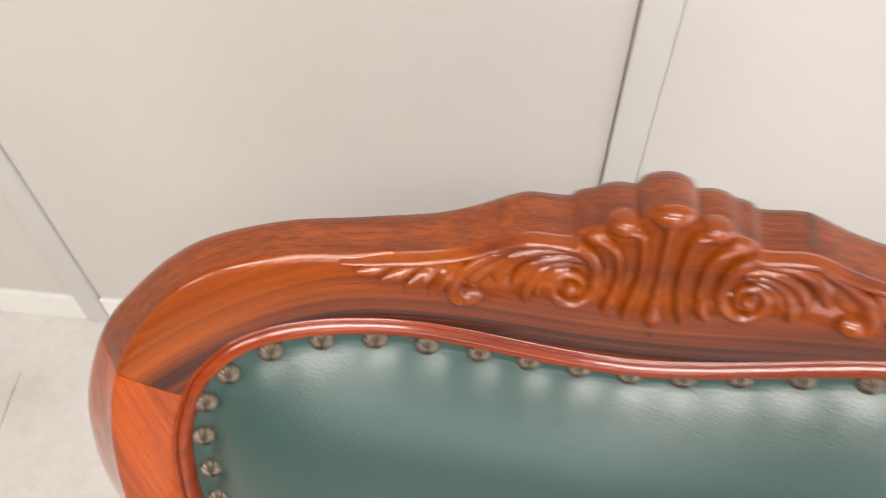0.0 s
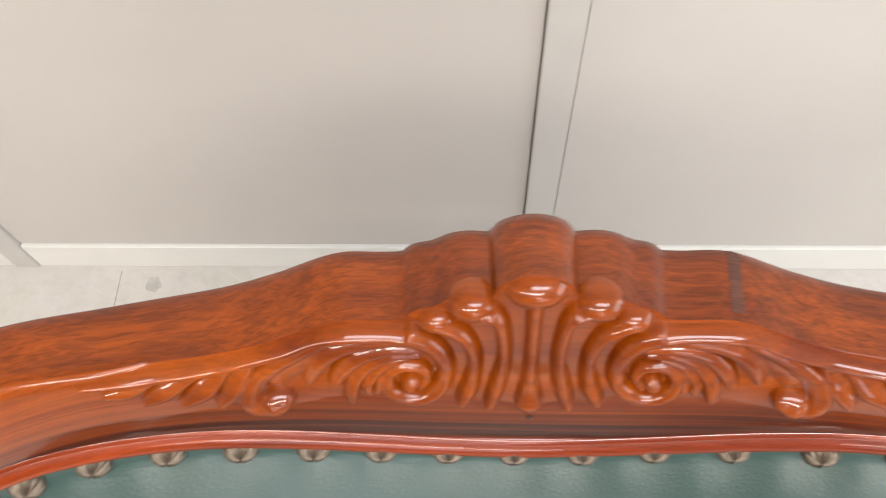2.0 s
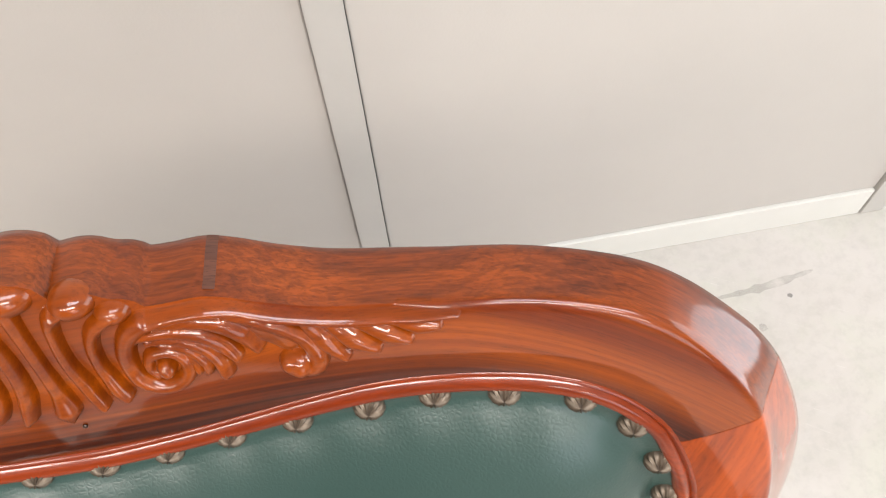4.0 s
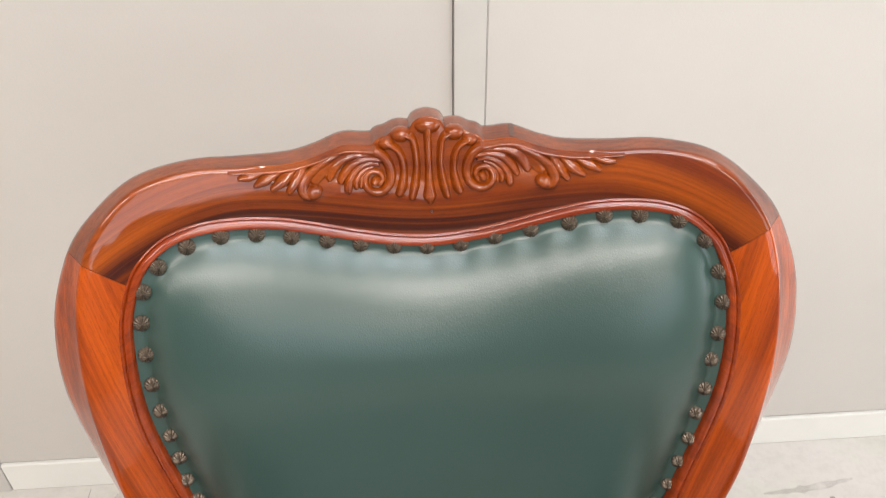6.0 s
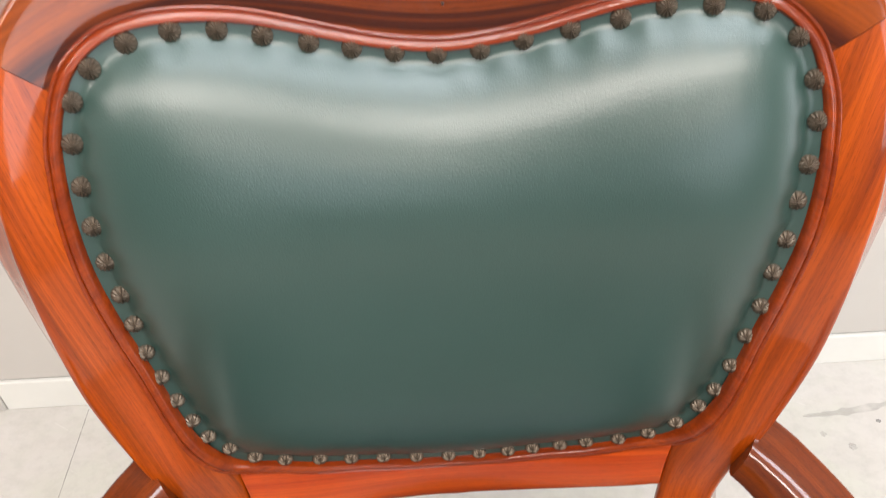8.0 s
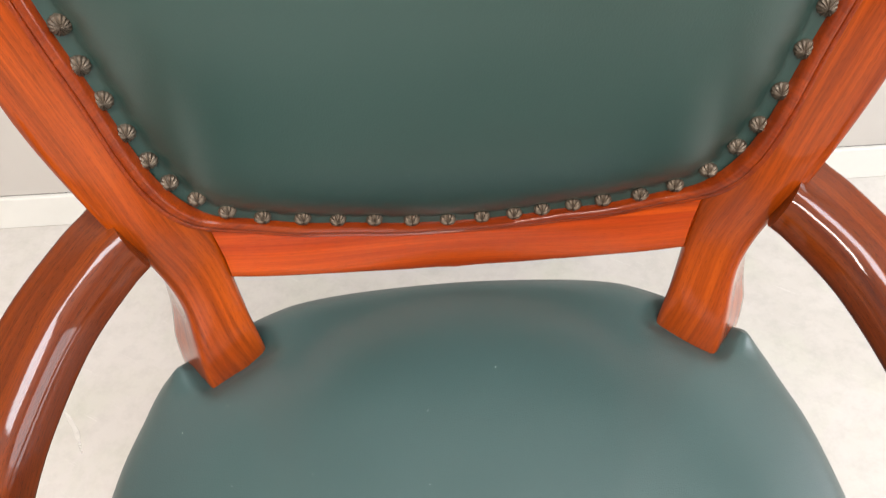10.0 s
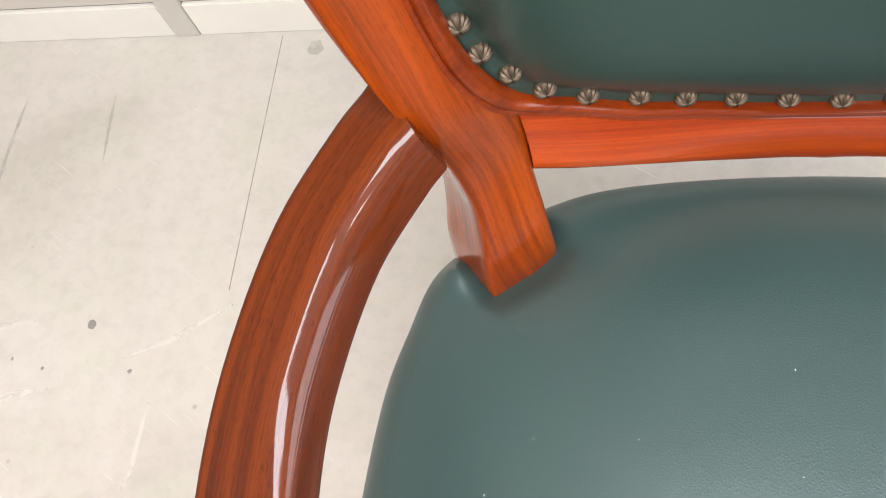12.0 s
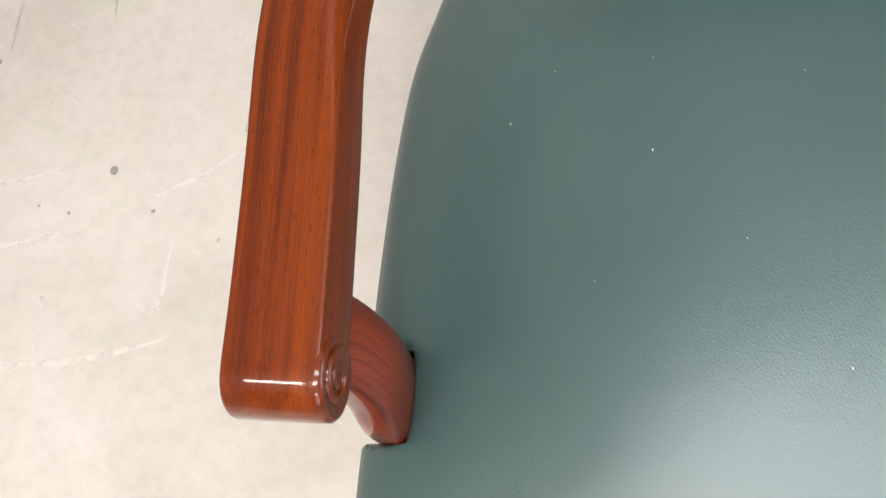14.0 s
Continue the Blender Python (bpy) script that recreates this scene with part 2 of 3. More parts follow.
def box(x0, y0, z0, x1, y1, z1, bevel=0.0):
    bm = bmesh.new()
    bmesh.ops.create_cube(bm, size=1)
    bmesh.ops.scale(bm, vec=(x1 - x0, y1 - y0, z1 - z0), verts=bm.verts)
    bmesh.ops.translate(bm, vec=((x0 + x1) / 2, (y0 + y1) / 2, (z0 + z1) / 2), verts=bm.verts)
    if bevel:
        bmesh.ops.bevel(bm, geom=bm.edges[:], offset=bevel, segments=2, affect="EDGES")
    return bm


def catmull(pts, n, closed=False):
    """Points of a smooth curve through the given ones, n to a stretch."""
    P = [np.array(p, float) for p in pts]
    k = len(P)
    out = []
    for i in range(k if closed else k - 1):
        if closed:
            a, b, c, d = P[i - 1], P[i], P[(i + 1) % k], P[(i + 2) % k]
        else:
            b, c = P[i], P[i + 1]
            a = P[i - 1] if i else 2 * b - c
            d = P[i + 2] if i + 2 < k else 2 * c - b
        for j in range(n):
            t = j / n
            out.append(0.5 * (2 * b + (c - a) * t + (2 * a - 5 * b + 4 * c - d) * t**2 + (3 * b - a - 3 * c + d) * t**3))
    if not closed:
        out.append(P[-1])
    return out


def skin(rings, closed_ring=True, closed_run=False, caps=True):
    """A mesh over rings of equal length; its grain attribute runs along and across in metres."""
    bm = bmesh.new()
    grain = bm.verts.layers.float_vector.new("grain")
    vs = [[bm.verts.new(tuple(p)) for p in ring] for ring in rings]
    n, k = len(vs[0]), len(vs)
    P = np.array([[tuple(p) for p in ring] for ring in rings], float)
    mids = P.mean(1)
    length = np.r_[0, np.cumsum(np.linalg.norm(np.diff(mids, axis=0), axis=1))]
    for i in range(k):
        for j in range(n):
            dx, dy, dz = P[i, j] - mids[i]
            vs[i][j][grain] = Vector((length[i], dx + 0.37 * dy, dz + 0.53 * dy))
    for i in range(k if closed_run else k - 1):
        a, b = vs[i], vs[(i + 1) % k]
        for j in range(n if closed_ring else n - 1):
            bm.faces.new((a[j], a[(j + 1) % n], b[(j + 1) % n], b[j]))
    if caps and closed_ring and not closed_run:
        bm.faces.new(vs[0])
        bm.faces.new(vs[-1])
    return bm


def set_grain(bm, rule):
    """The timber's own coordinates (along, across, deep) for each vertex, by a rule of its place."""
    grain = bm.verts.layers.float_vector.get("grain") or bm.verts.layers.float_vector.new("grain")
    for v in bm.verts:
        v[grain] = Vector(rule(*v.co))
    return bm


def sweep(path, sections, up=(0, 0, 1), caps=True):
    """Carry a section (list of (side, height)) along a path; sections may be a function of the run 0..1."""
    rings, local, run = [], [], 0.0
    n = len(path)
    for i, p in enumerate(path):
        run += (Vector(p) - Vector(path[max(i - 1, 0)])).length
        tan = Vector(path[min(i + 1, n - 1)]) - Vector(path[max(i - 1, 0)])
        tan.normalize()
        u = Vector(up(i / (n - 1)) if callable(up) else up)
        side = tan.cross(u).normalized()
        top = side.cross(tan)
        sec = sections(i / (n - 1)) if callable(sections) else sections
        rings.append([Vector(p) + side * a + top * b for a, b in sec])
        local += [Vector((run, a, b)) for a, b in sec]
    bm = skin(rings, caps=caps)
    grain = bm.verts.layers.float_vector["grain"]
    for v, place in zip(bm.verts, local):
        v[grain] = place
    return bm


# ---- the room
WALL_A, WALL_B = 0.670, -0.008  # face of the panel wall: y = A + B x
ROOM_X, ROOM_Y, ROOM_Z = 3.0, -3.6, 2.7


room_turn = Matrix.Translation((0, WALL_A, 0)) @ pose(0, 0, 0, 0, 0, math.degrees(math.atan(WALL_B)))
tagged(part("floor", box(-3.2, -3.8, -0.08, 3.2, 1.0, 0.0), floor_vinyl), "worn cream vinyl floor with scuffs and dark specks", "floor", kind="structure")
tagged(part("ceiling", box(-3.2, -3.8, ROOM_Z, 3.2, 1.0, ROOM_Z + 0.1), ceiling_paint), "plain white ceiling", "ceiling", kind="structure")


def joined(*boxes):
    """Several boxes as one mesh."""
    bm = bmesh.new()
    for b in boxes:
        scrap = bpy.data.meshes.new("scrap")
        b.to_mesh(scrap)
        b.free()
        bm.from_mesh(scrap)
        bpy.data.meshes.remove(scrap)
    return bm


def window(name, turn, w, z0, z1):
    """A plain two-light window in a wall 0.12 m thick, seen along +y in its own axes."""
    ob = new(name)
    ob.matrix_world = turn
    tagged(ob, "white framed window with two clear panes", "window", kind="structure")
    f = 0.05
    part("window_frame", joined(box(-w / 2, 0.03, z0, -w / 2 + f, 0.09, z1), box(w / 2 - f, 0.03, z0, w / 2, 0.09, z1), box(-w / 2 + f, 0.03, z0, w / 2 - f, 0.09, z0 + f),
                                box(-w / 2 + f, 0.03, z1 - f, w / 2 - f, 0.09, z1), box(-f / 2, 0.032, z0 + f, f / 2, 0.088, z1 - f)), skirt_paint, ob, smooth=False)
    part("window_sill", box(-w / 2 - 0.04, -0.06, z0 - 0.03, w / 2 + 0.04, 0.029, z0 - 0.002, 0.004), skirt_paint, ob)
    for x0, x1 in ((-w / 2 + f, -f / 2), (f / 2, w / 2 - f)):
        pane = part("pane", box(x0, 0.058, z0 + f, x1, 0.062, z1 - f), window_glass, ob, smooth=False)
        pane.visible_shadow = False


window_glass = bpy.data.materials.new("window_glass")
window_glass.use_nodes = True
window_glass.node_tree.nodes["Principled BSDF"].inputs["Transmission Weight"].default_value = 1.0
window_glass.node_tree.nodes["Principled BSDF"].inputs["Roughness"].default_value = 0.0
tagged(part("wall_east", joined(box(ROOM_X, -3.8, 0, ROOM_X + 0.12, -1.3, ROOM_Z), box(ROOM_X, 0.7, 0, ROOM_X + 0.12, 1.0, ROOM_Z), box(ROOM_X, -1.3, 0, ROOM_X + 0.12, 0.7, 0.3),
                                box(ROOM_X, -1.3, 2.2, ROOM_X + 0.12, 0.7, ROOM_Z)), wall_paint, smooth=False), "pale painted wall", "wall", kind="structure")
window("window_1", Matrix.Translation((ROOM_X, -0.3, 0)) @ pose(0, 0, 0, 0, 0, -90), 2.0, 0.3, 2.2)
tagged(part("wall_west", box(-ROOM_X - 0.12, -3.8, 0, -ROOM_X, 1.0, ROOM_Z), wall_paint), "pale painted wall", "wall", kind="structure")
tagged(part("wall_south", joined(box(-3.0, ROOM_Y - 0.12, 0, 0.35, ROOM_Y, ROOM_Z), box(2.35, ROOM_Y - 0.12, 0, 3.0, ROOM_Y, ROOM_Z), box(0.35, ROOM_Y - 0.12, 0, 2.35, ROOM_Y, 1.12),
                                 box(0.35, ROOM_Y - 0.12, 2.32, 2.35, ROOM_Y, ROOM_Z)), shade_paint, smooth=False), "unseen wall, darkened to dim reflections in the wood", "wall", kind="structure")
window("window_2", Matrix.Translation((1.35, ROOM_Y, 0)) @ pose(0, 0, 0, 0, 0, 180), 2.0, 1.12, 2.32)


def mark_material(name, colour, cover):
    """A worn mark that lets the floor show through in flecks."""
    m, nt, bsdf = material(name)
    bsdf.inputs["Base Color"].default_value = (*colour, 1)
    bsdf.inputs["Roughness"].default_value = 0.5
    mp = mapped(nt, (1, 1, 1))
    n = node(nt, "ShaderNodeTexNoise", Scale=30, Detail=3, Roughness=0.5)
    nt.links.new(mp.outputs[0], n.inputs["Vector"])
    r = ramp(nt, [(0.22, (0.0,)), (0.52, (cover,))])
    nt.links.new(n.outputs[0], r.inputs[0])
    nt.links.new(r.outputs[0], bsdf.inputs["Alpha"])
    return m


pale_mark, dark_mark, grey_mark = mark_material("pale_scuff", (0.74, 0.71, 0.67), 0.55), mark_material("dark_speck", (0.24, 0.23, 0.22), 0.55), mark_material("grey_smear", (0.42, 0.40, 0.37), 0.3)
floor_ob = bpy.data.objects["floor"]


def scuff(line, width, mat, name="scuff"):
    pts = catmull(line, 8)
    rows = []
    for i, p in enumerate(pts):
        t = np.array(pts[min(i + 1, len(pts) - 1)]) - np.array(pts[max(i - 1, 0)])
        t /= np.linalg.norm(t)
        w = width * 0.7 * math.sin(math.pi * (0.08 + 0.84 * i / (len(pts) - 1))) * random.uniform(0.6, 1.2)
        rows.append([(p[0] - t[1] * w, p[1] + t[0] * w, 0.0004), (p[0] + t[1] * w, p[1] - t[0] * w, 0.0004)])
    part(name, skin(rows, closed_ring=False, caps=False), mat, floor_ob)


def speck(x, y, r, mat):
    bm = bmesh.new()
    bm.faces.new([bm.verts.new((x + r * random.uniform(0.7, 1.1) * math.cos(k * math.pi / 8), y + r * random.uniform(0.7, 1.1) * math.sin(k * math.pi / 8), 0.0005)) for k in range(16)])
    part("speck", bm, mat, floor_ob)


scuff([(-0.80, 0.090), (-0.725, 0.125), (-0.645, 0.178)], 0.008, pale_mark)
scuff([(-0.99, -0.168), (-0.844, -0.152), (-0.725, -0.120)], 0.008, pale_mark)
scuff([(-0.742, 0.03), (-0.745, -0.055), (-0.752, -0.09)], 0.008, pale_mark)
scuff([(-1.10, 0.120), (-1.02, 0.130), (-0.955, 0.143)], 0.010, pale_mark)
scuff([(-1.06, 0.012), (-0.98, 0.026), (-0.90, 0.042)], 0.007, pale_mark)
scuff([(-0.60, 0.30), (-0.57, 0.26), (-0.55, 0.22)], 0.006, pale_mark)
scuff([(-0.941, 0.55), (-0.936, 0.49), (-0.928, 0.42)], 0.005, grey_mark)
scuff([(-1.113, 0.55), (-1.116, 0.45), (-1.112, 0.36)], 0.006, grey_mark)
scuff([(0.66, 0.54), (0.75, 0.545), (0.85, 0.56)], 0.012, grey_mark)
for x, y, r, mat in ((-0.865, 0.140, 0.0085, dark_mark), (-0.593, 0.633, 0.016, grey_mark), (-0.783, 0.072, 0.004, dark_mark), (-0.926, 0.070, 0.003, dark_mark),
                     (-0.981, 0.082, 0.003, dark_mark), (-1.13, 0.346, 0.006, dark_mark), (0.68, 0.50, 0.006, grey_mark), (0.72, 0.47, 0.008, grey_mark), (0.79, 0.52, 0.005, dark_mark)):
    speck(x, y, r, mat)
part("sheet_seam", box(-0.6566, 0.20, 0.0, -0.6554, 0.66, 0.0004), grey_mark, floor_ob)
wall = new("wall_north")
wall.matrix_world = room_turn
tagged(wall, "pale grey office partition wall of flush panels", "wall", kind="structure")
part("backing", box(-3.0, 0.0045, 0, 3.0, 0.12, ROOM_Z), dark_gap, wall, smooth=False)
PITCH, POST_W, FIRST = 0.9185, 0.0463, 0.0632
edges = [FIRST + PITCH * i for i in range(-4, 4)]
for e in edges:
    x0, x1 = max(e + POST_W, -3.0), min(e + PITCH, 3.0)
    if e > -3.0:
        part("post", box(e + 0.0013, -0.008, 0.0, e + POST_W - 0.0013, 0.004, ROOM_Z, 0.0015), post_paint, wall, "pale grey metal post")
    if x1 - x0 > 0.1:
        part("panel", box(x0, 0.0, 0.078, x1, 0.004, ROOM_Z, 0.0015), wall_paint, wall)
        part("skirting", box(x0, -0.006, 0.0, x1, 0.004, 0.0755, 0.0015), skirt_paint, wall, "off-white skirting strip")
for lx, ly, lw, ll, watts, tint in LAMPS:
    lamp = new("ceiling_lamp")
    lamp.location = (lx, ly, ROOM_Z)
    tagged(lamp, "white batten ceiling lamp", "ceiling lamp", "ceiling lamps")
    part("housing", box(-lw / 2 - 0.03, -ll / 2 - 0.03, -0.06, lw / 2 + 0.03, ll / 2 + 0.03, 0.0, 0.004), lamp_white, lamp)

# ---- the armchair
chair = tagged(new("armchair"), "carved red-brown wooden armchair with green leather and brass nails", "armchair")

BACK_Z0, BACK_DZ = 0.54, 0.06
BACK_LINE = [0.078, 0.076, 0.0755, 0.0745, 0.079, 0.086, 0.0955, 0.110, 0.126, 0.142]
BACK_BEND = [2.6, 2.15, 1.2, 1.0, 1.0, 0.98, 0.95, 0.90, 0.85, 0.80]


def along(values, z):
    s = min(max((z - BACK_Z0) / BACK_DZ, 0), 8.999)
    i = int(s)
    t = s - i
    a, b, c, d = values[max(i - 1, 0)], values[i], values[i + 1], values[min(i + 2, 9)]
    return 0.5 * (2 * b + (c - a) * t + (2 * a - 5 * b + 4 * c - d) * t * t + (3 * b - a - 3 * c + d) * t**3)


def back_y(x, z):
    """The hollow, leaning surface in which the back lies."""
    return along(BACK_LINE, z) - along(BACK_BEND, z) * x * x


def face_y(x, z):
    """The front face of the wooden frame, a little proud of the leather's edge, more so where the arms join."""
    proud = 0.004 if z < 0.8 else 0.004 - 0.003 * min((z - 0.8) / 0.2, 1)
    out = min(max((abs(x) - 0.152) / 0.040, 0), 1)
    return back_y(x, z) - proud - 0.010 * out * out * (3 - 2 * out) * math.exp(-(((z - 0.70) / 0.06) ** 2))


# half of the back frame: inner edge, outer edge
STATIONS = [
    (0.0, 0.978, 0.0, 1.050), (0.027, 0.9805, 0.037, 1.0470), (0.0525, 0.986, 0.056, 1.0482), (0.079, 0.9937, 0.0756, 1.0428),
    (0.101, 1.000, 0.0935, 1.0403), (0.1215, 1.004, 0.1215, 1.0418), (0.143, 1.006, 0.151, 1.0448), (0.161, 1.0052, 0.1788, 1.0425),
    (0.176, 1.0005, 0.1970, 1.0345), (0.1893, 0.990, 0.2128, 1.0195), (0.1965, 0.978, 0.2240, 1.0020), (0.2035, 0.957, 0.2317, 0.974),
    (0.2060, 0.932, 0.2350, 0.942), (0.2062, 0.907, 0.2353, 0.910), (0.2043, 0.878, 0.2337, 0.881), (0.1988, 0.842, 0.2307, 0.839),
    (0.1915, 0.805, 0.2262, 0.801), (0.184, 0.762, 0.2190, 0.766), (0.1748, 0.728, 0.2090, 0.730), (0.159, 0.696, 0.1985, 0.699),
    (0.1535, 0.648, 0.1905, 0.662), (0.1478, 0.614, 0.1837, 0.630), (0.1435, 0.580, 0.181, 0.577), (0.140, 0.53, 0.177, 0.53),
]
RAIL_TOP = [(0.159, 0.696), (0.134, 0.680), (0.103, 0.664), (0.074, 0.655), (0.040, 0.6455), (0.0, 0.6415)]
RAIL_LOW = [(0.1535, 0.642), (0.130, 0.631), (0.105, 0.620), (0.075, 0.607), (0.040, 0.595), (0.0, 0.589)]
JOINT = 10
CROWNS = [(0.0, 1.0542, 0.0122, 0.0093), (0.0185, 1.0478, 0.0104, 0.0082), (0.0290, 1.0445, 0.0085, 0.0072)]
PROFILE = [(0.0, 0.006), (0.03, 0.002), (0.10, 0.0006), (0.25, -0.0004), (0.45, -0.0010), (0.65, -0.0010), (0.82, -0.0007), (0.94, -0.0002),
           (0.984, 0.0007), (1.0, 0.0026), (1.004, 0.0065), (1.010, 0.013), (1.018, 0.020), (1.025, 0.027), (1.020, 0.0315), (0.99, 0.034), (0.6, 0.0345), (0.1, 0.033), (0.0, 0.029), (0.0, 0.016)]


def crowned(x, z):
    """The top outline, raised in seven round lobes over the middle."""
    for cx, cz, r, h in CROWNS:
        d = (abs(x) - cx) / r
        if abs(d) < 1:
            z = max(z, cz + h * math.sqrt(1 - d * d))
    return z


def back_way(x, z):
    """The way straight back, square to the frame's face."""
    e = 0.003
    return Vector((-(face_y(x + e, z) - face_y(x - e, z)) / (2 * e), 1, -(face_y(x, z + e) - face_y(x, z - e)) / (2 * e))).normalized()


def on_face(x, z, depth):
    return Vector((x, face_y(x, z), z)) + back_way(x, z) * depth


def flare(x, z):
    """How far the outer side of the frame spreads sideways towards the back."""
    out = min(max((abs(x) - 0.15) / 0.08, 0), 1)
    return math.copysign(0.0118 * out * out * (3 - 2 * out) * math.exp(-(((z - 0.955) / (0.075 if z > 0.955 else 0.135)) ** 2)), x)


def frame_ring(xi, zi, xo, zo, profile=PROFILE, crown=0.0):
    """One section across the frame; crown: height of the carved lobes here, which sink towards the back."""
    ring = []
    top = min(max((zo - 0.92) / 0.11, 0), 1)
    top = top * top * (3 - 2 * top)
    for u, dy in profile:
        dy = dy * (1 - (0.20 + 0.15 * math.exp(-(((abs(xo) - 0.165) / 0.06) ** 2))) * top)
        dy *= 1 + 0.55 * min(max((0.71 - zo) / 0.045, 0), 1) * (1 - 0.5 * min(max((0.64 - zo) / 0.06, 0), 1))
        lift = 0.0045 * top * max(dy, 0) / 0.03
        out = flare(xo, zo) * u * max(dy - 0.003, 0) / 0.03
        x, z = xi + (xo - xi) * u + out, zi + (zo + crown * (1 - 13 * max(dy, 0)) - zi) * u + lift * u
        ring.append(on_face(x, z, dy))
    return ring


GROUND = [(0.0, 1.003), (0.020, 1.0105), (0.040, 1.0135), (0.060, 1.0155), (0.076, 1.0125), (0.090, 1.0195), (0.110, 1.0255), (0.128, 1.0370)]
GROUND_DEPTH = 0.0022
CREST_PROFILE = [PROFILE[0], PROFILE[1]] + [(0.06 + 0.87 * k / 30, float(np.interp(0.06 + 0.87 * k / 30, [p[0] for p in PROFILE[:8]], [p[1] for p in PROFILE[:8]]))) for k in range(31)] + PROFILE[8:]


def sunk(x, z):
    """Depth of the ground from which the carving stands out."""
    low = float(np.interp(abs(x), [g[0] for g in GROUND], [g[1] for g in GROUND]))
    a = min(max((z - low - 0.003) / 0.014, 0), 1) * min(max((0.1285 - abs(x)) / 0.003, 0), 1)
    return GROUND_DEPTH * a * a * (3 - 2 * a)


def crest_ring(xi, zi, xo, zo, crown):
    """A section of the crest with the carved ground sunk into its front."""
    ring = frame_ring(xi, zi, xo, zo, CREST_PROFILE, crown)
    for i, (u, dy) in enumerate(CREST_PROFILE[:36]):
        x, z = ring[i][0], ring[i][2]
        edge = min(max((1.012 - u) / 0.03, 0), 1)
        ring[i] = ring[i] + back_way(x, z) * sunk(x, z) * edge
    return ring


def mirror(rows):
    return [(-a, b, -c, d) for a, b, c, d in rows]


whole = catmull(STATIONS, 16)
half = whole[: JOINT * 16 + 1]
half[-1] = half[-1] + (half[-2] - half[-1]) * 0.2
run = mirror(half[::-1]) + [tuple(h) for h in half[1:]]


def crest_grain(x, y, z):
    """The grain of the crest rises beside the middle and droops towards the ends."""
    u = min(abs(x) / 0.14, 1)
    return x, z + 3.0 * max(abs(x) - 0.12, 0) ** 2 - 0.017 * u * u * (3 - 2 * u) + 0.03 * x, y - face_y(x, z)


bm = set_grain(skin([crest_ring(*r, crowned(r[2], r[3]) - r[3]) for r in run]), crest_grain)
for i, f in enumerate(bm.faces):
    if 34 <= i % len(CREST_PROFILE) <= 39:
        f.material_index = 1
crest = part("crest_rail", bm, wood_x, chair)
crest.data.materials.append(wood_t)
lower = whole[JOINT * 16 :]
for rows, timber in (([tuple(h) for h in lower], wood_z), (mirror(lower), wood_zl)):
    bm = skin([frame_ring(*r) for r in rows])
    sign = 1 if rows[0][0] > 0 else -1
    set_grain(bm, lambda x, y, z: (0.982 * z + 0.190 * sign * x, 0.982 * sign * x - 0.190 * z, y - face_y(x, z)))  # straight timber: the grain leans across the upright
    part("stile", bm, timber, chair)
top, low = catmull(RAIL_TOP, 8), catmull(RAIL_LOW, 8)
top, low = [(-p[0], p[1]) for p in top] + [tuple(p) for p in top[-2::-1]], [(-p[0], p[1]) for p in low] + [tuple(p) for p in low[-2::-1]]
RAIL_PROFILE = [(u, dy + 0.0015) for u, dy in PROFILE]
part("lower_rail", set_grain(skin([frame_ring(*a, *b, RAIL_PROFILE) for a, b in zip(top, low)]), lambda x, y, z: (x, z - 1.4 * x * x, y - face_y(x, z))), wood_r, chair)

# inner outline of the frame, closed, from the top middle clockwise
right = [s[:2] for s in STATIONS[:20]] + RAIL_TOP[1:]
OUTLINE = catmull(right + [(-x, z) for x, z in right[-2:0:-1]], 8, closed=True)


def resample(loop, n):
    pts = np.array(loop + [loop[0]])
    run_len = np.r_[0, np.cumsum(np.hypot(*np.diff(pts, axis=0).T))]
    s = np.linspace(0, run_len[-1], n, endpoint=False)
    return np.stack([np.interp(s, run_len, pts[:, k]) for k in (0, 1)], 1), run_len[-1]


def inset(loop, d):
    """The closed clockwise loop moved inwards by d."""
    tan = np.roll(loop, -1, 0) - np.roll(loop, 1, 0)
    tan /= np.linalg.norm(tan, axis=1)[:, None]
    return loop + d * np.stack([tan[:, 1], -tan[:, 0]], 1)


loop, girth = resample([tuple(p) for p in OUTLINE], 360)
rings = []
for off, dy in ((-0.0064, 0.0012), (-0.0057, -0.0003), (-0.0049, -0.0007), (-0.0042, -0.0003), (-0.0036, 0.0004), (-0.0026, -0.0012), (-0.0010, -0.0022), (0.0010, -0.0018), (0.0022, 0.0006), (0.0022, 0.006), (-0.0058, 0.006)):
    rings.append([(x, face_y(x, z) + dy, z) for x, z in inset(loop, off)])
part("bead", set_grain(skin(rings, closed_run=True), crest_grain), wood_b, chair, "thin rounded bead round the leather")

# nail heads along the edge of the leather
# their places along the edge (from the top middle, as a share of the way round) and how far each was driven off the line, in mm
NAIL_RUN = [0.8565, 0.8732, 0.89, 0.9075, 0.9253, 0.9437, 0.9615, 0.9795, 0.9975, 0.016, 0.0348, 0.0545, 0.075, 0.0935, 0.1115, 0.1305, 0.1462, 0.1635, 0.18,
            0.1983, 0.2147, 0.2343, 0.2525, 0.272, 0.2915, 0.3125, 0.3317, 0.347, 0.3658, 0.385, 0.4027, 0.4213, 0.4368, 0.4532, 0.4682, 0.4855, 0.504,
            0.5235, 0.5437, 0.563, 0.5815, 0.6015, 0.6195, 0.6382, 0.6542, 0.67, 0.6873, 0.705, 0.7222, 0.7395, 0.7565, 0.7742, 0.7915, 0.809, 0.8265, 0.8425]
